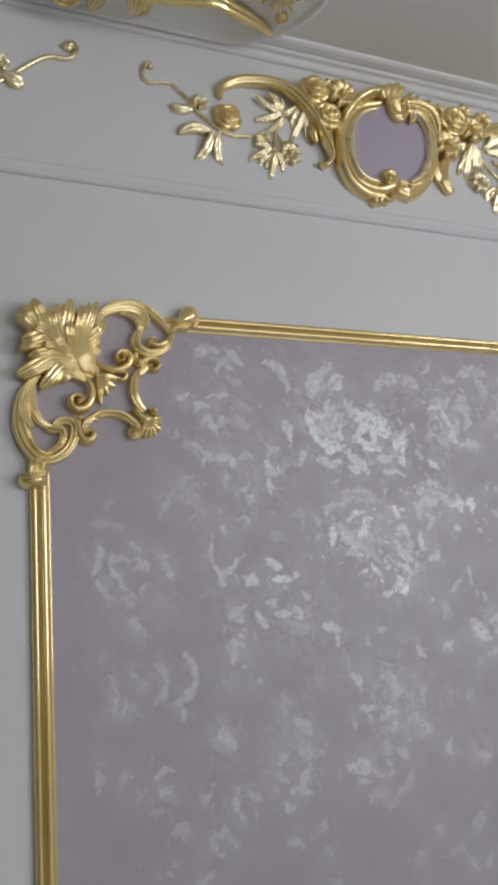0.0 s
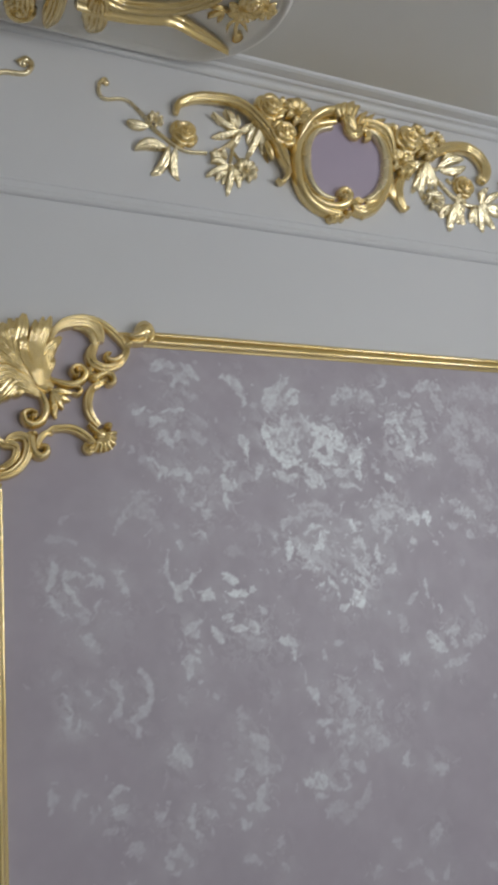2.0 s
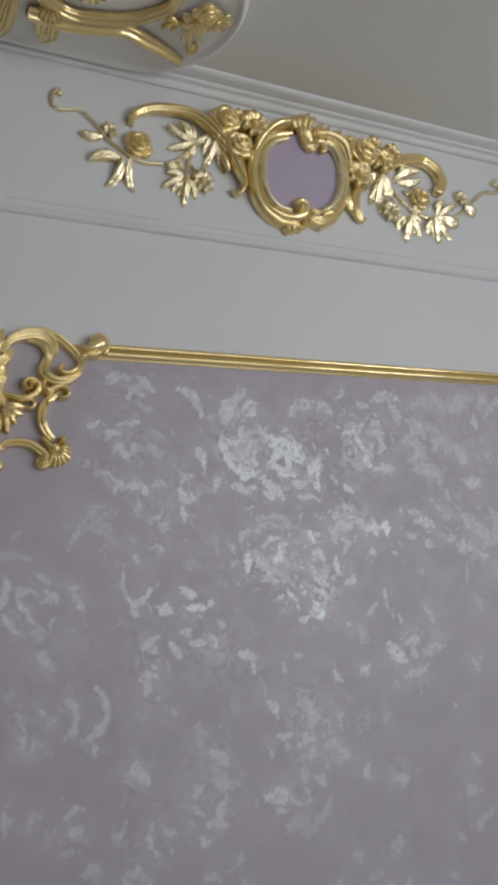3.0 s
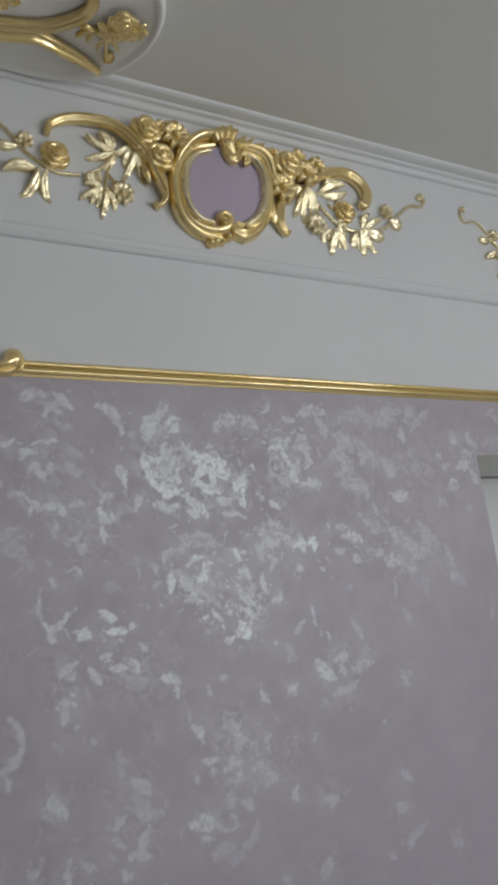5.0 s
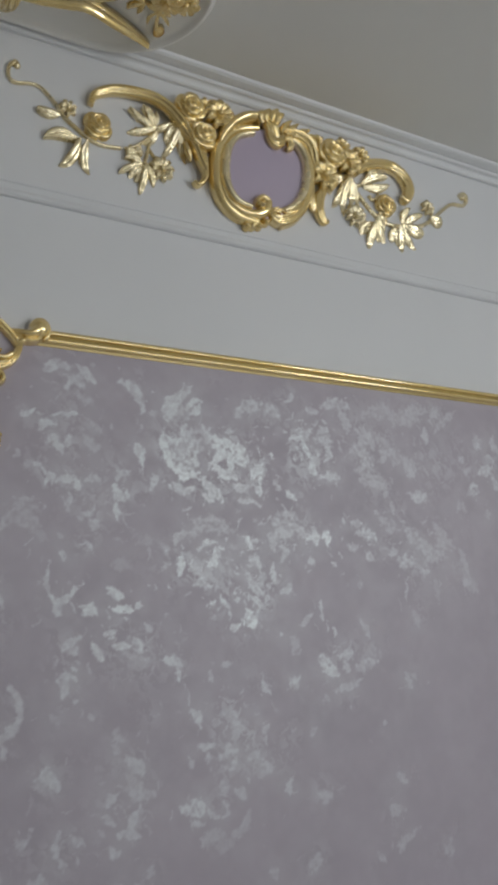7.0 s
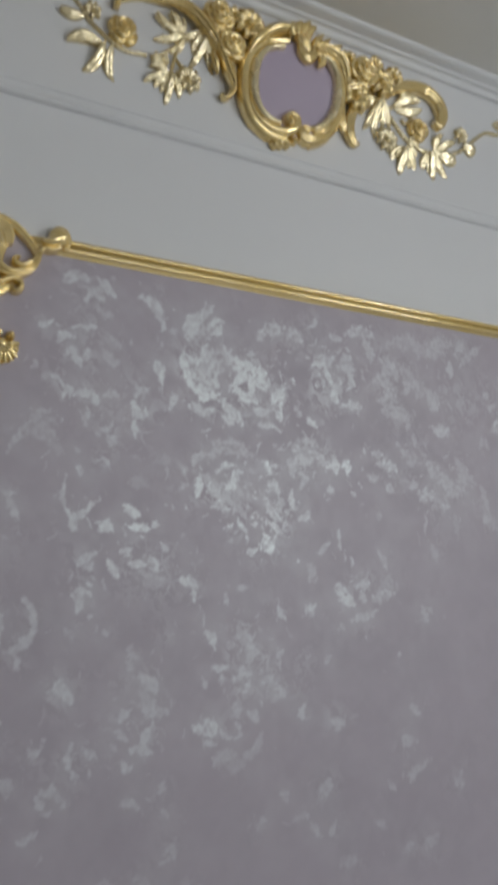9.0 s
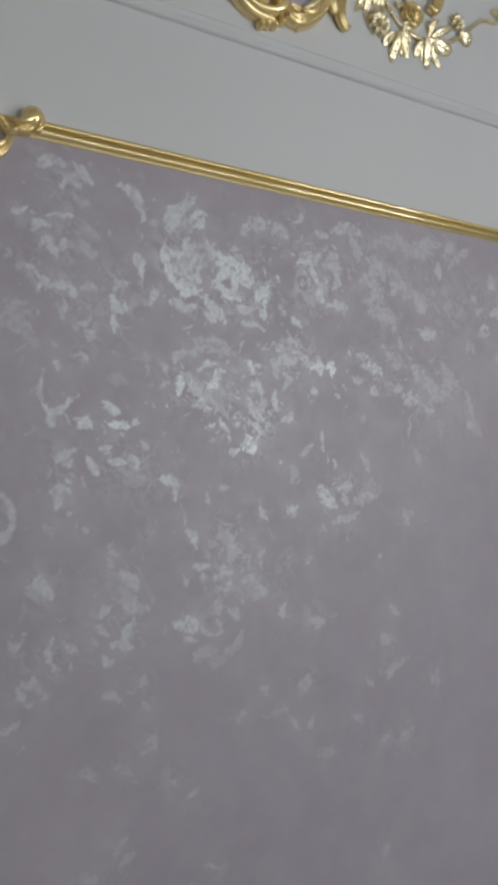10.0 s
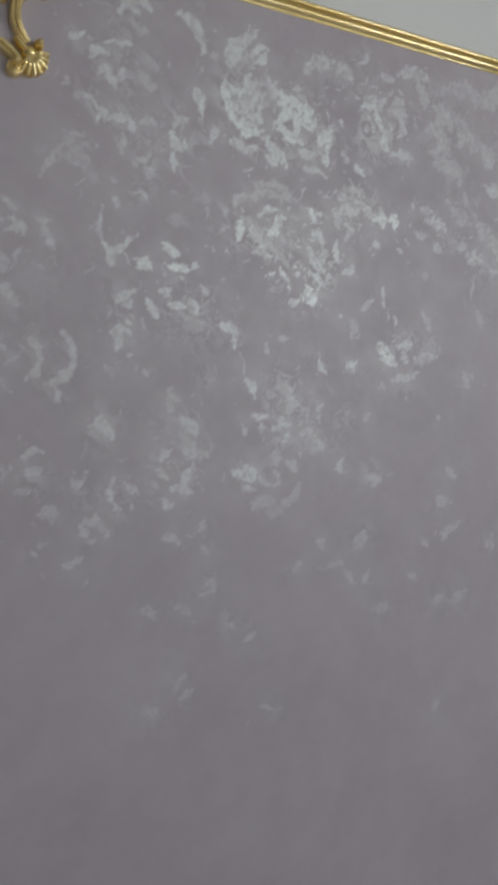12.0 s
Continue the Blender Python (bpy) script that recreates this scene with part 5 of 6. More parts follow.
corner.put("bell_petal", ribbon, [(0.113, -0.136), (0.115, -0.150), (0.116, -0.164)],
           [0.0023, 0.0051, 0.0045, 0.0017], [0.006, 0.010, 0.004], 0.008, "vein", 14, 9)
corner.put("link", ribbon, [(0.153, -0.115), (0.164, -0.118), (0.171, -0.109), (0.166, -0.102), (0.157, -0.104)],
           [0.0045, 0.0062, 0.0062, 0.0051, 0.0028], [0.010, 0.012], 0.004, "round", 20, 9)
corner.put("scroll", ribbon, [(0.105, -0.198), (0.116, -0.189), (0.134, -0.186), (0.155, -0.188), (0.174, -0.199), (0.186, -0.211), (0.190, -0.223), (0.183, -0.232), (0.175, -0.227), (0.177, -0.218), (0.184, -0.216)],
           [0.0083, 0.0089, 0.0089, 0.0096, 0.0096, 0.0096, 0.0089, 0.0083, 0.0068, 0.0055, 0.0034], [0.011, 0.016, 0.017, 0.012], 0.002, "flute", 55, 11)
corner.put("bud", dome, (0.112, -0.195), 0.0094, 0.0042, 0.010, 0.010)
corner.put("volute_eye", dome, (0.183, -0.217), 0.0070, 0.0070, 0.020, 0.006)
corner.put("bud", dome, (0.222, -0.181), 0.0094, 0.0094, 0.022, 0.004)
corner.put("shell_heart", dome, (0.207, -0.198), 0.0150, 0.0141, 0.016, 0.004)
corner.put("shell_leaf", ribbon, [(0.182, -0.178), (0.192, -0.188), (0.204, -0.198)],
           [0.0034, 0.0056, 0.0045], [0.010], 0.010, "round", 12, 9)
corner.put("shell_rib", ribbon, [(0.206, -0.202), (0.199, -0.216), (0.192, -0.233)],
           [0.0028, 0.0068, 0.0079, 0.0051], [0.010, 0.014, 0.009], 0.006, "round", 14, 9)
corner.put("shell_rib", ribbon, [(0.206, -0.202), (0.205, -0.218), (0.203, -0.235)],
           [0.0028, 0.0068, 0.0079, 0.0051], [0.010, 0.014, 0.009], 0.006, "round", 14, 9)
corner.put("shell_rib", ribbon, [(0.206, -0.202), (0.211, -0.217), (0.215, -0.233)],
           [0.0028, 0.0068, 0.0079, 0.0051], [0.010, 0.014, 0.009], 0.006, "round", 14, 9)
corner.put("shell_rib", ribbon, [(0.207, -0.201), (0.216, -0.214), (0.226, -0.228)],
           [0.0028, 0.0068, 0.0079, 0.0051], [0.010, 0.014, 0.009], 0.006, "round", 14, 9)
corner.put("shell_rib", ribbon, [(0.207, -0.201), (0.220, -0.209), (0.235, -0.218)],
           [0.0028, 0.0068, 0.0079, 0.0051], [0.010, 0.014, 0.009], 0.006, "round", 14, 9)
corner.put("shell_rib", ribbon, [(0.207, -0.201), (0.223, -0.204), (0.237, -0.206)],
           [0.0028, 0.0068, 0.0079, 0.0051], [0.010, 0.014, 0.009], 0.006, "round", 14, 9)
corner.put("shell_rib", ribbon, [(0.207, -0.200), (0.223, -0.197), (0.238, -0.194)],
           [0.0028, 0.0068, 0.0079, 0.0051], [0.010, 0.014, 0.009], 0.006, "round", 14, 9)
corner.put("scroll", ribbon, [(0.067, -0.196), (0.074, -0.207), (0.075, -0.223), (0.079, -0.237), (0.090, -0.243), (0.101, -0.236), (0.101, -0.225), (0.093, -0.222), (0.089, -0.229)],
           [0.0068, 0.0104, 0.0110, 0.0104, 0.0096, 0.0089, 0.0076, 0.0055, 0.0034], [0.011, 0.016, 0.017, 0.012], 0.002, "round", 45, 11)
corner.put("scroll", ribbon, [(0.106, -0.196), (0.095, -0.202), (0.086, -0.214), (0.082, -0.229)],
           [0.0055, 0.0076, 0.0076, 0.0041], [0.010, 0.014, 0.010], 0.008, "flute", 20, 11)
corner.put("bud", dome, (0.077, -0.199), 0.0094, 0.0070, 0.020)
corner.put("scroll", ribbon, [(0.002, -0.121), (-0.019, -0.147), (-0.029, -0.180), (-0.027, -0.212), (-0.018, -0.240), (-0.009, -0.258)],
           [0.0034, 0.0096, 0.0123, 0.0131, 0.0110, 0.0055], [0.010, 0.012, 0.010], 0.002, "round", 34, 9)
corner.put("scroll", ribbon, [(0.004, -0.117), (-0.016, -0.132), (-0.031, -0.154), (-0.038, -0.182), (-0.039, -0.213), (-0.033, -0.238), (-0.021, -0.260), (-0.003, -0.277), (0.020, -0.280), (0.044, -0.269), (0.060, -0.249), (0.067, -0.227), (0.064, -0.209), (0.050, -0.203), (0.035, -0.208), (0.027, -0.219)],
           [0.0041, 0.0062, 0.0076, 0.0089, 0.0096, 0.0096, 0.0096, 0.0096, 0.0096, 0.0104, 0.0110, 0.0117, 0.0110, 0.0104, 0.0089, 0.0062], [0.011, 0.016, 0.017, 0.012], 0.002, "flute", 70, 11)
corner.put("acanthus_curl", ribbon, [(-0.003, -0.124), (-0.018, -0.145), (-0.027, -0.173), (-0.025, -0.198), (-0.013, -0.220)],
           [0.0041, 0.0099, 0.0123, 0.0115, 0.0041], [0.010, 0.013, 0.010], 0.010, "comb", 30, 15)
corner.put("acanthus_curl", ribbon, [(-0.006, -0.136), (-0.012, -0.163), (-0.008, -0.188), (0.005, -0.207), (0.022, -0.217)],
           [0.0033, 0.0081, 0.0099, 0.0090, 0.0041], [0.010, 0.012, 0.008], 0.006, "comb", 30, 13)
corner.put("scroll", ribbon, [(0.013, -0.212), (0.024, -0.221), (0.038, -0.221), (0.045, -0.231), (0.040, -0.248), (0.029, -0.259), (0.016, -0.265)],
           [0.0055, 0.0096, 0.0104, 0.0089, 0.0083, 0.0083, 0.0055], [0.011, 0.016, 0.017, 0.012], 0.002, "flute", 35, 11)
corner.put("scroll", ribbon, [(-0.017, -0.240), (-0.007, -0.258), (0.007, -0.268), (0.023, -0.268)],
           [0.0041, 0.0062, 0.0068, 0.0041], [0.010, 0.013, 0.010], 0.006, "round", 20, 9)
corner.put("scroll", ribbon, [(-0.014, -0.258), (-0.007, -0.279), (-0.006, -0.297), (-0.008, -0.311)],
           [0.0055, 0.0138, 0.0165, 0.0179], [0.012, 0.018, 0.018], 0.002, "flute", 20, 17)
corner.put("scroll", ribbon, [(0.016, -0.280), (0.006, -0.288), (0.003, -0.302)],
           [0.0041, 0.0083, 0.0068], [0.010, 0.014, 0.012], 0.004, "round", 14, 9)
corner.many("knob", (dome, (-0.012, -0.319), 0.0282, 0.0160, 0.024, 0.003), (ribbon, [(-0.037, -0.312), (-0.025, -0.312), (-0.009, -0.312), (0.007, -0.305), (0.015, -0.298)], [0.0034, 0.0073, 0.0085, 0.0068, 0.0028], [0.006, 0.010, 0.010, 0.006], [0.016, 0.022, 0.022, 0.016], "flute", 26, 11))

# ---- frieze ornaments ----
FX, FZ, PERIOD = 1.10, 2.575, 1.454
fo = Relief("frieze_ornament", "gilded rococo cartouche with roses and leafy sprays", "wall ornament", pose(FX, WALL - 0.001, FZ), group="frieze ornaments")


def crowning(u, v, w):
    """The cartouche and the flowers beside it stand out further the higher they sit; the arms lie back on the wall."""
    if w < 0.0005:
        return u, v, w
    e = float(np.interp(v, (-0.12, 0.0, 0.185), (0.0, 0.010, 0.031))) * float(np.interp(abs(u), (0.20, 0.40), (1.0, 0.15)))
    return u - (u + 1.04) * e / 1.54, v - (v + 1.065) * e / 1.54, w + e


fo.forward = crowning
fo.put("cartouche_field", dome, (-0.004, 0.009), 0.128, 0.122, 0.006, 0.012, 4, 32, mat=LILAC, label="smooth lilac oval field")
fo.put("cartouche_frame", ribbon, [(-0.022, 0.131), (-0.077, 0.111), (-0.116, 0.076), (-0.139, 0.028), (-0.145, -0.024), (-0.140, -0.066), (-0.120, -0.099), (-0.085, -0.119), (-0.036, -0.125)],
       [0.0117, 0.0146, 0.0161, 0.0161, 0.0146, 0.0146, 0.0161, 0.0161, 0.0132], [0.016, 0.020, 0.022, 0.020, 0.018], 0.004, "round", 60, 15)
fo.put("cartouche_frame", ribbon, [(0.053, 0.130), (0.095, 0.123), (0.120, 0.093), (0.127, 0.048), (0.120, -0.001), (0.101, -0.050), (0.068, -0.091), (0.025, -0.116)],
       [0.0114, 0.0131, 0.0131, 0.0131, 0.0131, 0.0139, 0.0147, 0.0131], [0.016, 0.020, 0.022, 0.020, 0.018], 0.004, "round", 56, 15)
# the beads are paled to carry a bright reflection in their colour
fo.put("cartouche_bead", ribbon, [(-0.039, 0.106), (-0.081, 0.087), (-0.107, 0.056), (-0.120, 0.015), (-0.123, -0.024), (-0.114, -0.062), (-0.091, -0.087), (-0.056, -0.095)],
       [0.0065, 0.0085, 0.0115, 0.0135, 0.0135, 0.0120, 0.0105, 0.0080], [0.014, 0.018, 0.016], 0.014, "round", 50, 11, mat=PALE_GOLD, label="inner bead in pale gold that stands for its highlight")
fo.put("cartouche_bead", ribbon, [(0.056, 0.116), (0.089, 0.110), (0.109, 0.076), (0.111, 0.031), (0.099, -0.017), (0.071, -0.057), (0.036, -0.083)],
       [0.0070, 0.0090, 0.0110, 0.0125, 0.0125, 0.0110, 0.0090], [0.014, 0.018, 0.016], 0.014, "round", 46, 11, mat=PALE_GOLD, label="inner bead in pale gold that stands for its highlight")
fo.put("cartouche_scroll", ribbon, [(-0.134, -0.062), (-0.117, -0.092), (-0.085, -0.109), (-0.048, -0.110), (-0.017, -0.095), (-0.010, -0.072), (-0.025, -0.064), (-0.041, -0.075), (-0.039, -0.091)],
       [0.0045, 0.0075, 0.0106, 0.0121, 0.0136, 0.0121, 0.0106, 0.0075, 0.0060], [0.010, 0.016, 0.020], 0.016, "round", 50, 13)
fo.put("cartouche_scroll", ribbon, [(0.105, -0.025), (0.087, -0.061), (0.055, -0.093), (0.022, -0.109), (0.003, -0.102), (0.010, -0.087), (0.025, -0.089)],
       [0.0062, 0.0109, 0.0125, 0.0141, 0.0109, 0.0094, 0.0062], [0.012, 0.016, 0.018], 0.014, "flute", 44, 13)
fo.put("cartouche_leaf", ribbon, [(0.087, -0.040), (0.070, -0.065), (0.043, -0.080), (0.027, -0.081)],
       [0.0048, 0.0111, 0.0095, 0.0032], [0.010, 0.012, 0.006], 0.020, "comb", 18, 11)
fo.put("scroll_eye", dome, (-0.032, -0.087), 0.0095, 0.0095, 0.018, 0.024)
fo.put("pendant", dome, (-0.050, -0.133), 0.0138, 0.0150, 0.022)
fo.put("pendant", dome, (-0.065, -0.141), 0.0112, 0.0112, 0.022)
fo.put("pendant", dome, (-0.032, -0.132), 0.0112, 0.0112, 0.022)
fo.put("pendant", dome, (-0.012, -0.119), 0.0112, 0.0100, 0.022)
fo.put("crest_wing", ribbon, [(-0.004, 0.155), (-0.043, 0.151), (-0.085, 0.127), (-0.118, 0.089), (-0.135, 0.055)],
       [0.0123, 0.0153, 0.0153, 0.0123, 0.0061], [0.022, 0.028, 0.024, 0.016], 0.010, "round", 26, 13)
fo.put("crest_wing", ribbon, [(0.047, 0.136), (0.088, 0.138), (0.122, 0.123), (0.137, 0.089), (0.138, 0.054)],
       [0.0085, 0.0154, 0.0188, 0.0154, 0.0068], [0.022, 0.028, 0.018], 0.010, "flute", 28, 15)
fo.put("crest", ribbon, [(-0.014, 0.158), (0.005, 0.148), (0.017, 0.127), (0.024, 0.107)],
       [0.0129, 0.0193, 0.0209, 0.0129], [0.016, 0.020, 0.014], 0.016, "comb", 22, 17)
fo.put("crest_drop", ribbon, [(0.003, 0.123), (0.009, 0.103), (0.021, 0.094), (0.038, 0.105), (0.043, 0.122)],
       [0.0082, 0.0147, 0.0164, 0.0131, 0.0065], [0.010, 0.014, 0.010], 0.022, "flute", 24, 11)
fo.put("crest_curl", ribbon, [(0.046, 0.113), (0.062, 0.112), (0.064, 0.094), (0.050, 0.083)],
       [0.0066, 0.0100, 0.0100, 0.0050], [0.010], 0.022, "round", 16, 9)
fo.put("crest_leaf", ribbon, [(-0.019, 0.132), (-0.024, 0.152), (-0.017, 0.167)],
       [0.0064, 0.0129, 0.0113, 0.0064], [0.010, 0.014, 0.010], 0.026, "round", 12, 9)
fo.put("crest_leaf", ribbon, [(-0.009, 0.138), (-0.007, 0.160), (0.003, 0.176)],
       [0.0064, 0.0129, 0.0113, 0.0064], [0.010, 0.014, 0.010], 0.026, "round", 12, 9)
fo.put("crest_leaf", ribbon, [(0.005, 0.142), (0.013, 0.166), (0.027, 0.183)],
       [0.0064, 0.0129, 0.0113, 0.0064], [0.010, 0.014, 0.010], 0.026, "round", 12, 9)
fo.put("crest_leaf", ribbon, [(0.017, 0.139), (0.029, 0.165), (0.043, 0.175)],
       [0.0065, 0.0131, 0.0114, 0.0065], [0.010, 0.014, 0.010], 0.026, "round", 12, 9)
fo.put("crest_leaf", ribbon, [(0.040, 0.127), (0.055, 0.154), (0.073, 0.172)],
       [0.0049, 0.0098, 0.0082, 0.0033], [0.008, 0.010, 0.006], 0.020, "vein", 12, 9)
fo.put("crest_leaf", ribbon, [(0.053, 0.128), (0.071, 0.149), (0.093, 0.168)],
       [0.0050, 0.0099, 0.0083, 0.0033], [0.008, 0.010, 0.006], 0.020, "vein", 12, 9)
fo.put("crest_leaf", ribbon, [(0.073, 0.128), (0.098, 0.148), (0.127, 0.162)],
       [0.0051, 0.0103, 0.0085, 0.0034], [0.008, 0.010, 0.006], 0.020, "vein", 12, 9)
fo.put("crest_leaf", ribbon, [(0.097, 0.128), (0.126, 0.143), (0.154, 0.148)],
       [0.0050, 0.0101, 0.0084, 0.0034], [0.008, 0.010, 0.006], 0.020, "vein", 12, 9)
fo.put("scroll_arm", ribbon, [(-0.447, 0.065), (-0.440, 0.090), (-0.416, 0.109), (-0.382, 0.122), (-0.342, 0.128), (-0.302, 0.129), (-0.267, 0.117), (-0.239, 0.094), (-0.215, 0.064), (-0.199, 0.034), (-0.184, -0.003), (-0.172, -0.028), (-0.176, -0.049), (-0.191, -0.065), (-0.201, -0.057)],
       [0.0065, 0.0100, 0.0125, 0.0138, 0.0138, 0.0136, 0.0142, 0.0152, 0.0126, 0.0092, 0.0080, 0.0075, 0.0078, 0.0070, 0.0050], [0.012, 0.018, 0.022, 0.026, 0.026, 0.022, 0.016], 0.003, "ridge", 70, 15)
fo.put("drop_scroll", ribbon, [(-0.187, 0.037), (-0.175, 0.015), (-0.172, -0.016), (-0.165, -0.038)],
       [0.0060, 0.0105, 0.0105, 0.0045], [0.014, 0.018, 0.010], 0.004, "flute", 18, 11)
fo.put("drop_leaf", ribbon, [(-0.221, 0.038), (-0.214, 0.017), (-0.207, -0.007)],
       [0.0043, 0.0087, 0.0029], [0.008, 0.012, 0.006], 0.006, "vein", 14, 9)
fo.bloom("rose", rose, (-0.207, 0.127), 0.0373, 0.014, 20)
fo.bloom("rose", rose, (-0.179, 0.059), 0.0343, 0.020, 70)
fo.bloom("flower", daisy, (-0.131, 0.130), 0.0364, 9, 0.018, 0.2)
fo.bloom("flower", daisy, (-0.099, 0.116), 0.0226, 7, 0.018, 0.5)
fo.bloom("flower", daisy, (-0.165, 0.143), 0.0212, 7, 0.016, 0.1)
fo.bloom("flower", daisy, (-0.217, 0.080), 0.0216, 7, 0.016, 0.1)
fo.forward, fo.paint = None, PALE_GOLD
fo.put("stem", ribbon, [(-0.605, 0.115), (-0.612, 0.118), (-0.623, 0.103), (-0.623, 0.079), (-0.610, 0.069), (-0.578, 0.077), (-0.554, 0.073), (-0.523, 0.044), (-0.508, 0.022), (-0.480, 0.002), (-0.454, -0.015), (-0.423, -0.024), (-0.377, -0.019)],
       [0.0064, 0.0057, 0.0045, 0.0038, 0.0036, 0.0036, 0.0038, 0.0045, 0.0051, 0.0051, 0.0045, 0.0045], [0.006], 0.002, "round", 64, 7)
fo.put("stem", ribbon, [(-0.236, 0.082), (-0.283, 0.055), (-0.313, 0.022), (-0.341, -0.003), (-0.368, -0.018)],
       [0.0049, 0.0042, 0.0042, 0.0042], [0.006], 0.002, "round", 24, 7)
fo.put("stem", ribbon, [(-0.280, 0.055), (-0.305, 0.015), (-0.317, -0.028), (-0.323, -0.052)],
       [0.0042, 0.0042], [0.006], 0.002, "round", 18, 7)
fo.put("stem", ribbon, [(-0.311, -0.001), (-0.295, -0.022)],
       [0.0034], [0.006], 0.002, "round", 8, 7)
fo.put("stem_curl", dome, (-0.607, 0.112), 0.0085, 0.0085, 0.009)
fo.put("leaf", leaf, (-0.514, 0.019), (-0.565, 0.022), 0.0130, 0.10, 0.010, 0.006, False)
fo.put("leaf", leaf, (-0.474, -0.031), (-0.550, -0.044), 0.0143, -0.14, 0.010, 0.006, False)
fo.put("leaf", leaf, (-0.474, -0.031), (-0.515, -0.099), 0.0143, 0.12, 0.010, 0.006, False)
fo.put("leaf", leaf, (-0.459, -0.030), (-0.448, -0.102), 0.0130, -0.14, 0.010, 0.006, False)
fo.put("leaf", leaf, (-0.291, 0.051), (-0.355, 0.082), 0.0142, 0.10, 0.010, 0.006, True)
fo.put("leaf", leaf, (-0.291, 0.051), (-0.359, 0.026), 0.0156, 0.08, 0.010, 0.006, True)
fo.put("leaf", leaf, (-0.295, 0.054), (-0.325, 0.096), 0.0113, -0.05, 0.010, 0.006, True)
fo.put("leaf", leaf, (-0.360, -0.010), (-0.347, -0.040), 0.0150, -0.10, 0.010, 0.006, False)
fo.put("leaf", leaf, (-0.344, -0.011), (-0.328, -0.026), 0.0109, 0.10, 0.010, 0.006, True)
fo.put("leaf", leaf, (-0.323, -0.049), (-0.380, -0.079), 0.0150, -0.10, 0.010, 0.006, True)
fo.put("leaf", leaf, (-0.323, -0.050), (-0.333, -0.117), 0.0164, 0.08, 0.010, 0.006, True)
fo.put("leaf", leaf, (-0.235, 0.079), (-0.276, -0.012), 0.0173, 0.12, 0.010, 0.006, True)
fo.put("leaf", leaf, (-0.235, 0.079), (-0.218, -0.010), 0.0173, -0.12, 0.010, 0.006, True)
fo.put("leaf", leaf, (0.245, 0.069), (0.201, -0.020), 0.0224, 0.12, 0.010, 0.006, True)
fo.put("leaf", leaf, (0.245, 0.069), (0.234, -0.036), 0.0224, -0.08, 0.010, 0.006, True)
fo.put("leaf", leaf, (0.321, -0.045), (0.307, -0.114), 0.0248, 0.06, 0.010, 0.006, True)
fo.put("leaf", leaf, (0.325, -0.044), (0.362, -0.088), 0.0231, -0.06, 0.010, 0.006, True)
fo.put("leaf", leaf, (0.310, -0.048), (0.296, -0.076), 0.0140, 0.00, 0.010, 0.006, True)
fo.put("leaf", leaf, (0.294, 0.062), (0.381, 0.098), 0.0142, 0.10, 0.010, 0.006, False)
fo.put("leaf", leaf, (0.303, 0.058), (0.387, 0.079), 0.0144, -0.08, 0.010, 0.006, False)
fo.put("leaf", leaf, (0.310, 0.073), (0.344, 0.108), 0.0126, 0.10, 0.010, 0.006, False)
fo.put("leaf", leaf, (0.404, -0.036), (0.422, -0.101), 0.0240, 0.06, 0.010, 0.006, True)
fo.put("leaf", leaf, (0.404, -0.036), (0.468, -0.085), 0.0203, -0.08, 0.010, 0.006, True)
fo.put("leaf", leaf, (0.435, -0.026), (0.502, -0.038), 0.0203, -0.06, 0.010, 0.006, False)
fo.put("leaf", leaf, (0.431, -0.024), (0.492, 0.013), 0.0203, 0.10, 0.010, 0.006, True)
fo.put("leaf", leaf, (0.529, 0.020), (0.574, 0.008), 0.0194, -0.05, 0.010, 0.006, False)
fo.put("leaf", leaf, (0.338, -0.022), (0.372, -0.027), 0.0126, 0.00, 0.010, 0.006, True)
fo.bloom("flower", daisy, (-0.498, 0.041), 0.0182, 7, 0.008, 0.3)
fo.paint = GOLD
fo.bloom("rose", rose, (-0.432, 0.016), 0.0324, 0.008, 0)
fo.paint = PALE_GOLD
fo.bloom("flower", daisy, (-0.281, -0.047), 0.0279, 9, 0.008, 0.1)
fo.put("stem", ribbon, [(0.245, 0.074), (0.292, 0.024), (0.335, -0.015), (0.381, -0.032), (0.440, -0.027), (0.499, -0.011), (0.544, 0.020), (0.586, 0.057), (0.624, 0.084), (0.669, 0.091), (0.686, 0.116), (0.674, 0.128), (0.657, 0.113)],
       [0.0067, 0.0067, 0.0067, 0.0067, 0.0067, 0.0061, 0.0057, 0.0057, 0.0057, 0.0061, 0.0076, 0.0086], [0.006], 0.002, "round", 64, 7)
fo.put("stem", ribbon, [(0.248, 0.068), (0.276, 0.056), (0.307, 0.067)],
       [0.0053], [0.006], 0.002, "round", 12, 7)
fo.put("stem", ribbon, [(0.341, 0.069), (0.355, 0.049), (0.333, 0.027), (0.321, 0.037)],
       [0.0047], [0.006], 0.002, "round", 16, 7)
fo.put("stem_curl", dome, (0.668, 0.115), 0.0085, 0.0085, 0.009)
fo.bloom("flower", daisy, (0.267, -0.035), 0.0298, 9, 0.008, 0.1)
fo.paint = GOLD
fo.bloom("rose", rose, (0.372, 0.017), 0.0305, 0.008, 40)
fo.paint = PALE_GOLD
fo.bloom("flower", daisy, (0.525, 0.047), 0.0209, 7, 0.008, 0.0)
fo.forward, fo.paint = crowning, GOLD
fo.put("scroll_arm", ribbon, [(0.283, 0.099), (0.313, 0.120), (0.353, 0.134), (0.402, 0.138), (0.440, 0.120), (0.458, 0.084), (0.444, 0.052), (0.427, 0.056)],
       [0.0130, 0.0155, 0.0165, 0.0178, 0.0190, 0.0185, 0.0150, 0.0085], [0.022, 0.024, 0.024, 0.018], 0.003, "ridge", 46, 15)
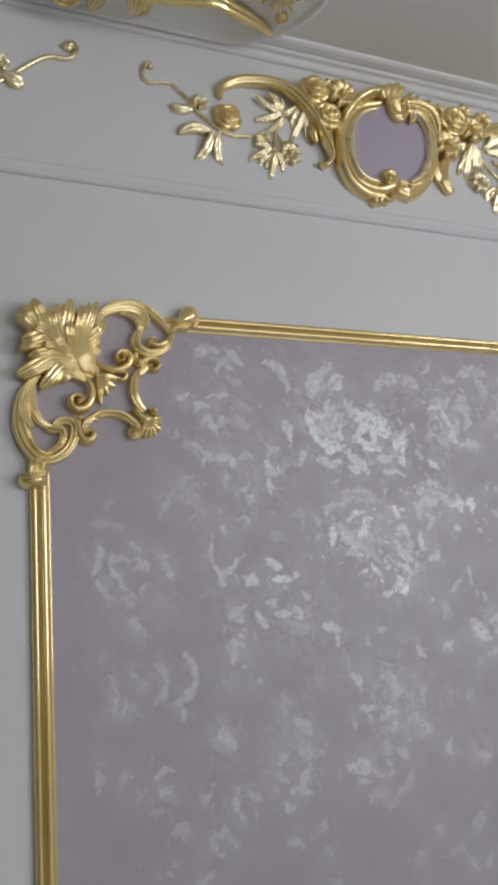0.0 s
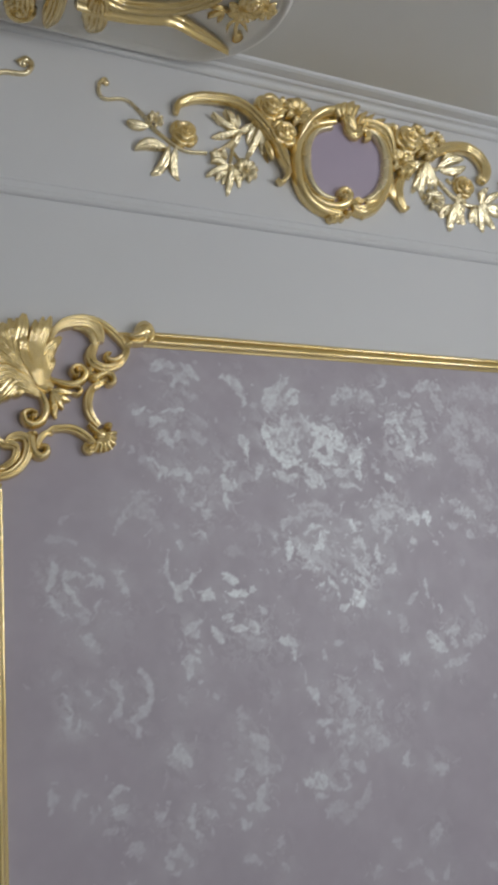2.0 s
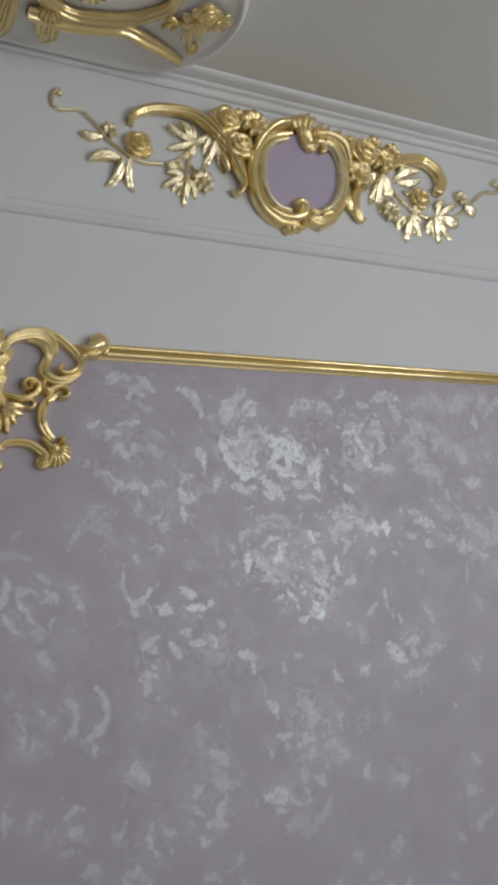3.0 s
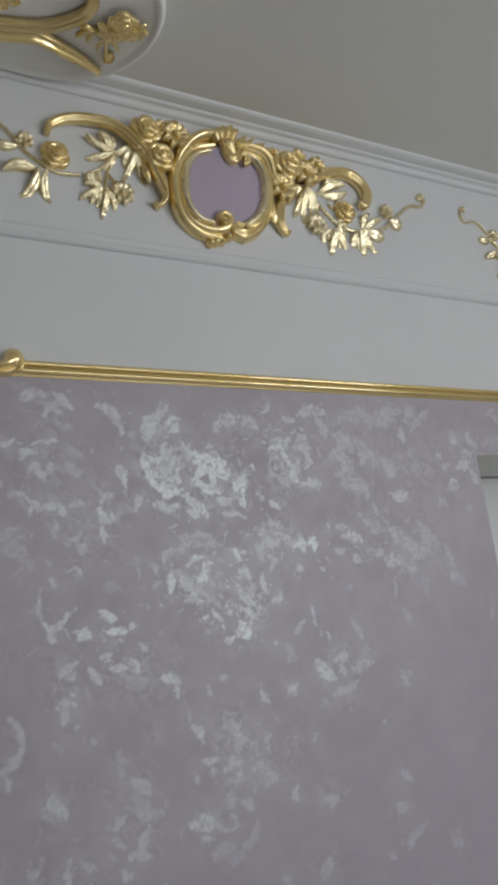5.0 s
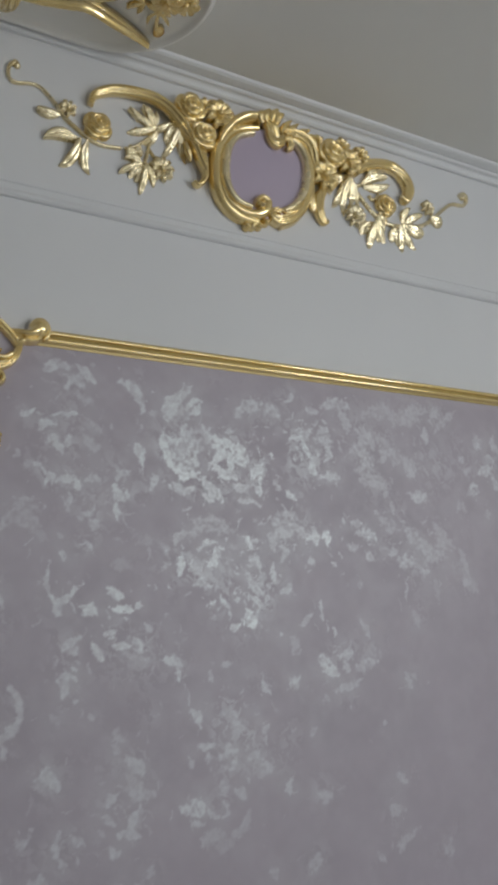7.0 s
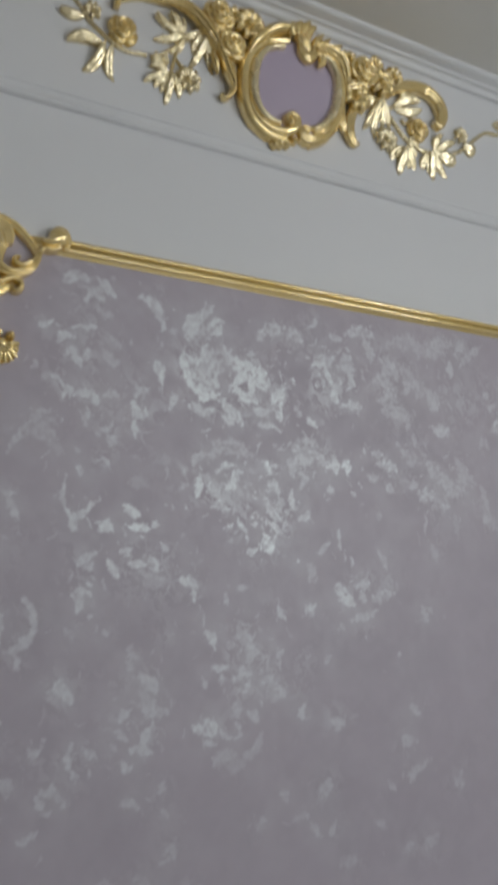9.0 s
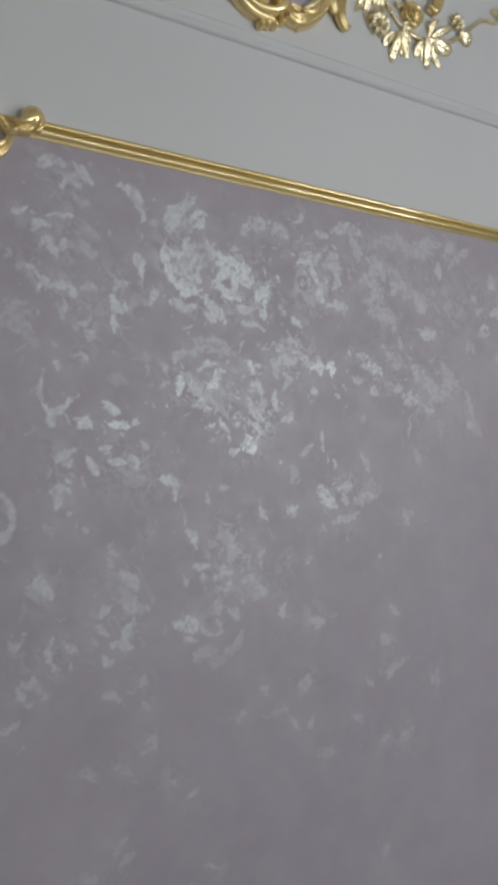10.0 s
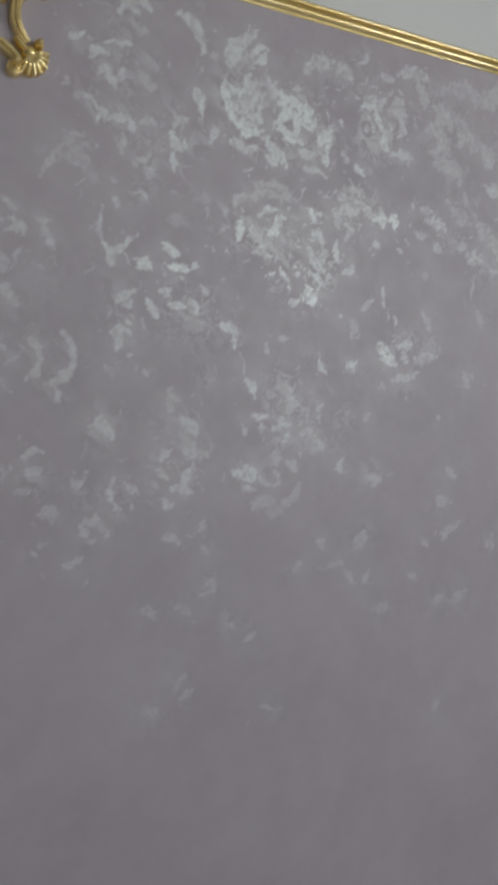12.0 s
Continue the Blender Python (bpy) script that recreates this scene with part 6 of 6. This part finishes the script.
fo.put("drop_scroll", ribbon, [(0.136, 0.048), (0.129, 0.001), (0.130, -0.034), (0.137, -0.054)],
       [0.0050, 0.0116, 0.0116, 0.0050], [0.012, 0.016, 0.008], 0.004, "flute", 20, 11)
fo.put("drop_scroll", ribbon, [(0.183, 0.026), (0.158, -0.007), (0.151, -0.048), (0.163, -0.073), (0.179, -0.073)],
       [0.0083, 0.0149, 0.0149, 0.0133, 0.0050], [0.012, 0.016, 0.008], 0.004, "flute", 26, 11)
fo.bloom("rose", rose, (0.192, 0.113), 0.0408, 0.018, 30)
fo.bloom("flower", daisy, (0.253, 0.107), 0.0350, 8, 0.018, 0.0)
fo.bloom("flower", daisy, (0.171, 0.051), 0.0393, 9, 0.014, 0.3)
fo.bloom("flower", daisy, (0.295, 0.140), 0.0252, 7, 0.016, 0.6)
fo.bloom("flower", daisy, (0.237, 0.153), 0.0227, 7, 0.014, 0.2)
fo.bloom("flower", daisy, (0.161, 0.141), 0.0208, 7, 0.014, 0.2)
for k in (-1, 1):
    copy_thing(fo.thing, pose(FX + k * PERIOD, WALL - 0.001, FZ))

# ---- ceiling ornament ----
PLATE = 2.765
co = Relief("ceiling_ornament", "gilded scroll relief on a rounded white ceiling plate", "ceiling ornament", pose(0, 0, PLATE), on_ceiling)
R, CX1, CX0, CY = 0.205, 0.632, -0.60, 1.318


def stadium(r, n=24):
    a = [(CX1 + r * math.cos(radians(q)), CY + r * math.sin(radians(q))) for q in np.linspace(-90, 90, n)]
    return a + [(CX0 + r * math.cos(radians(q)), CY + r * math.sin(radians(q))) for q in np.linspace(90, 270, n)]


def plate(bm):
    rings = [[bm.verts.new((x, y, w)) for x, y in stadium(r)] for r, w in ((R, -(CEIL - PLATE)), (R, -0.012), (R - 0.006, -0.003), (R - 0.014, -0.002), (R - 0.018, -0.010), (R - 0.026, -0.012))]
    for a, b in zip(rings, rings[1:]):
        for i in range(len(a)):
            m = (i + 1) % len(a)
            bm.faces.new((a[i], a[m], b[m], b[i]))
    bm.faces.new([bm.verts.new(v.co) for v in rings[-1]])


co.put("plate", plate, mat=PLASTER, label="white painted plate with a raised rim")
co.put("scroll", ribbon, [(0.30, 1.28), (0.36, 1.31), (0.418, 1.356), (0.475, 1.387), (0.532, 1.382), (0.607, 1.357), (0.664, 1.307), (0.672, 1.260), (0.64, 1.21)],
       [0.006, 0.012, 0.018, 0.015, 0.014, 0.014, 0.015, 0.012, 0.006], [0.02, 0.026, 0.028, 0.022, 0.016], -0.010, "flute", 50, 13)
co.put("scroll", ribbon, [(0.40, 1.41), (0.445, 1.414), (0.495, 1.410), (0.555, 1.398), (0.60, 1.390), (0.66, 1.410), (0.71, 1.428), (0.755, 1.447)],
       [0.012, 0.020, 0.018, 0.016, 0.016, 0.016, 0.012, 0.004], [0.03, 0.034, 0.030, 0.02], -0.010, "bead", 44, 15)
co.put("acanthus", ribbon, [(0.44, 1.38), (0.445, 1.42), (0.447, 1.455), (0.440, 1.478)], [0.020, 0.030, 0.026, 0.010], [0.035, 0.04, 0.02], -0.008, "comb", 24, 17)
co.put("acanthus", ribbon, [(0.36, 1.36), (0.362, 1.41), (0.360, 1.46), (0.355, 1.495)], [0.012, 0.020, 0.020, 0.008], [0.035, 0.04, 0.02], -0.008, "comb", 24, 17)
co.put("acanthus", ribbon, [(0.29, 1.36), (0.292, 1.41), (0.300, 1.46), (0.296, 1.500)], [0.014, 0.026, 0.026, 0.010], [0.035, 0.04, 0.02], -0.008, "comb", 24, 17)
co.put("volute", volute, (0.292, 1.455), 0.030, 0, 1.4, 0.009, 0.03, -0.006)
co.bloom("flower", daisy, (0.735, 1.315), 0.034, 8, 0.0, 0.2)
co.bloom("flower", daisy, (0.775, 1.300), 0.028, 8, 0.0, 0.6)
co.bloom("rose", rose, (0.745, 1.285), 0.026, 0.004, 10)
co.put("bud", dome, (0.758, 1.400), 0.012, 0.016, 0.014, -0.010)
co.many("leaf", (leaf, (0.700, 1.330), (0.668, 1.352), 0.010, 0.1, 0.006, 0.010, True))
co.many("leaf", (leaf, (0.735, 1.345), (0.752, 1.395), 0.008, 0.1, 0.000, 0.008, True))
co.many("stem", (ribbon, [(0.655, 1.330), (0.69, 1.335), (0.73, 1.325)], [0.004], [0.012], -0.010, "round", 14, 7))
co.bloom("flower", daisy, (0.50, 1.30), 0.04, 8, 0.0, 0.3)
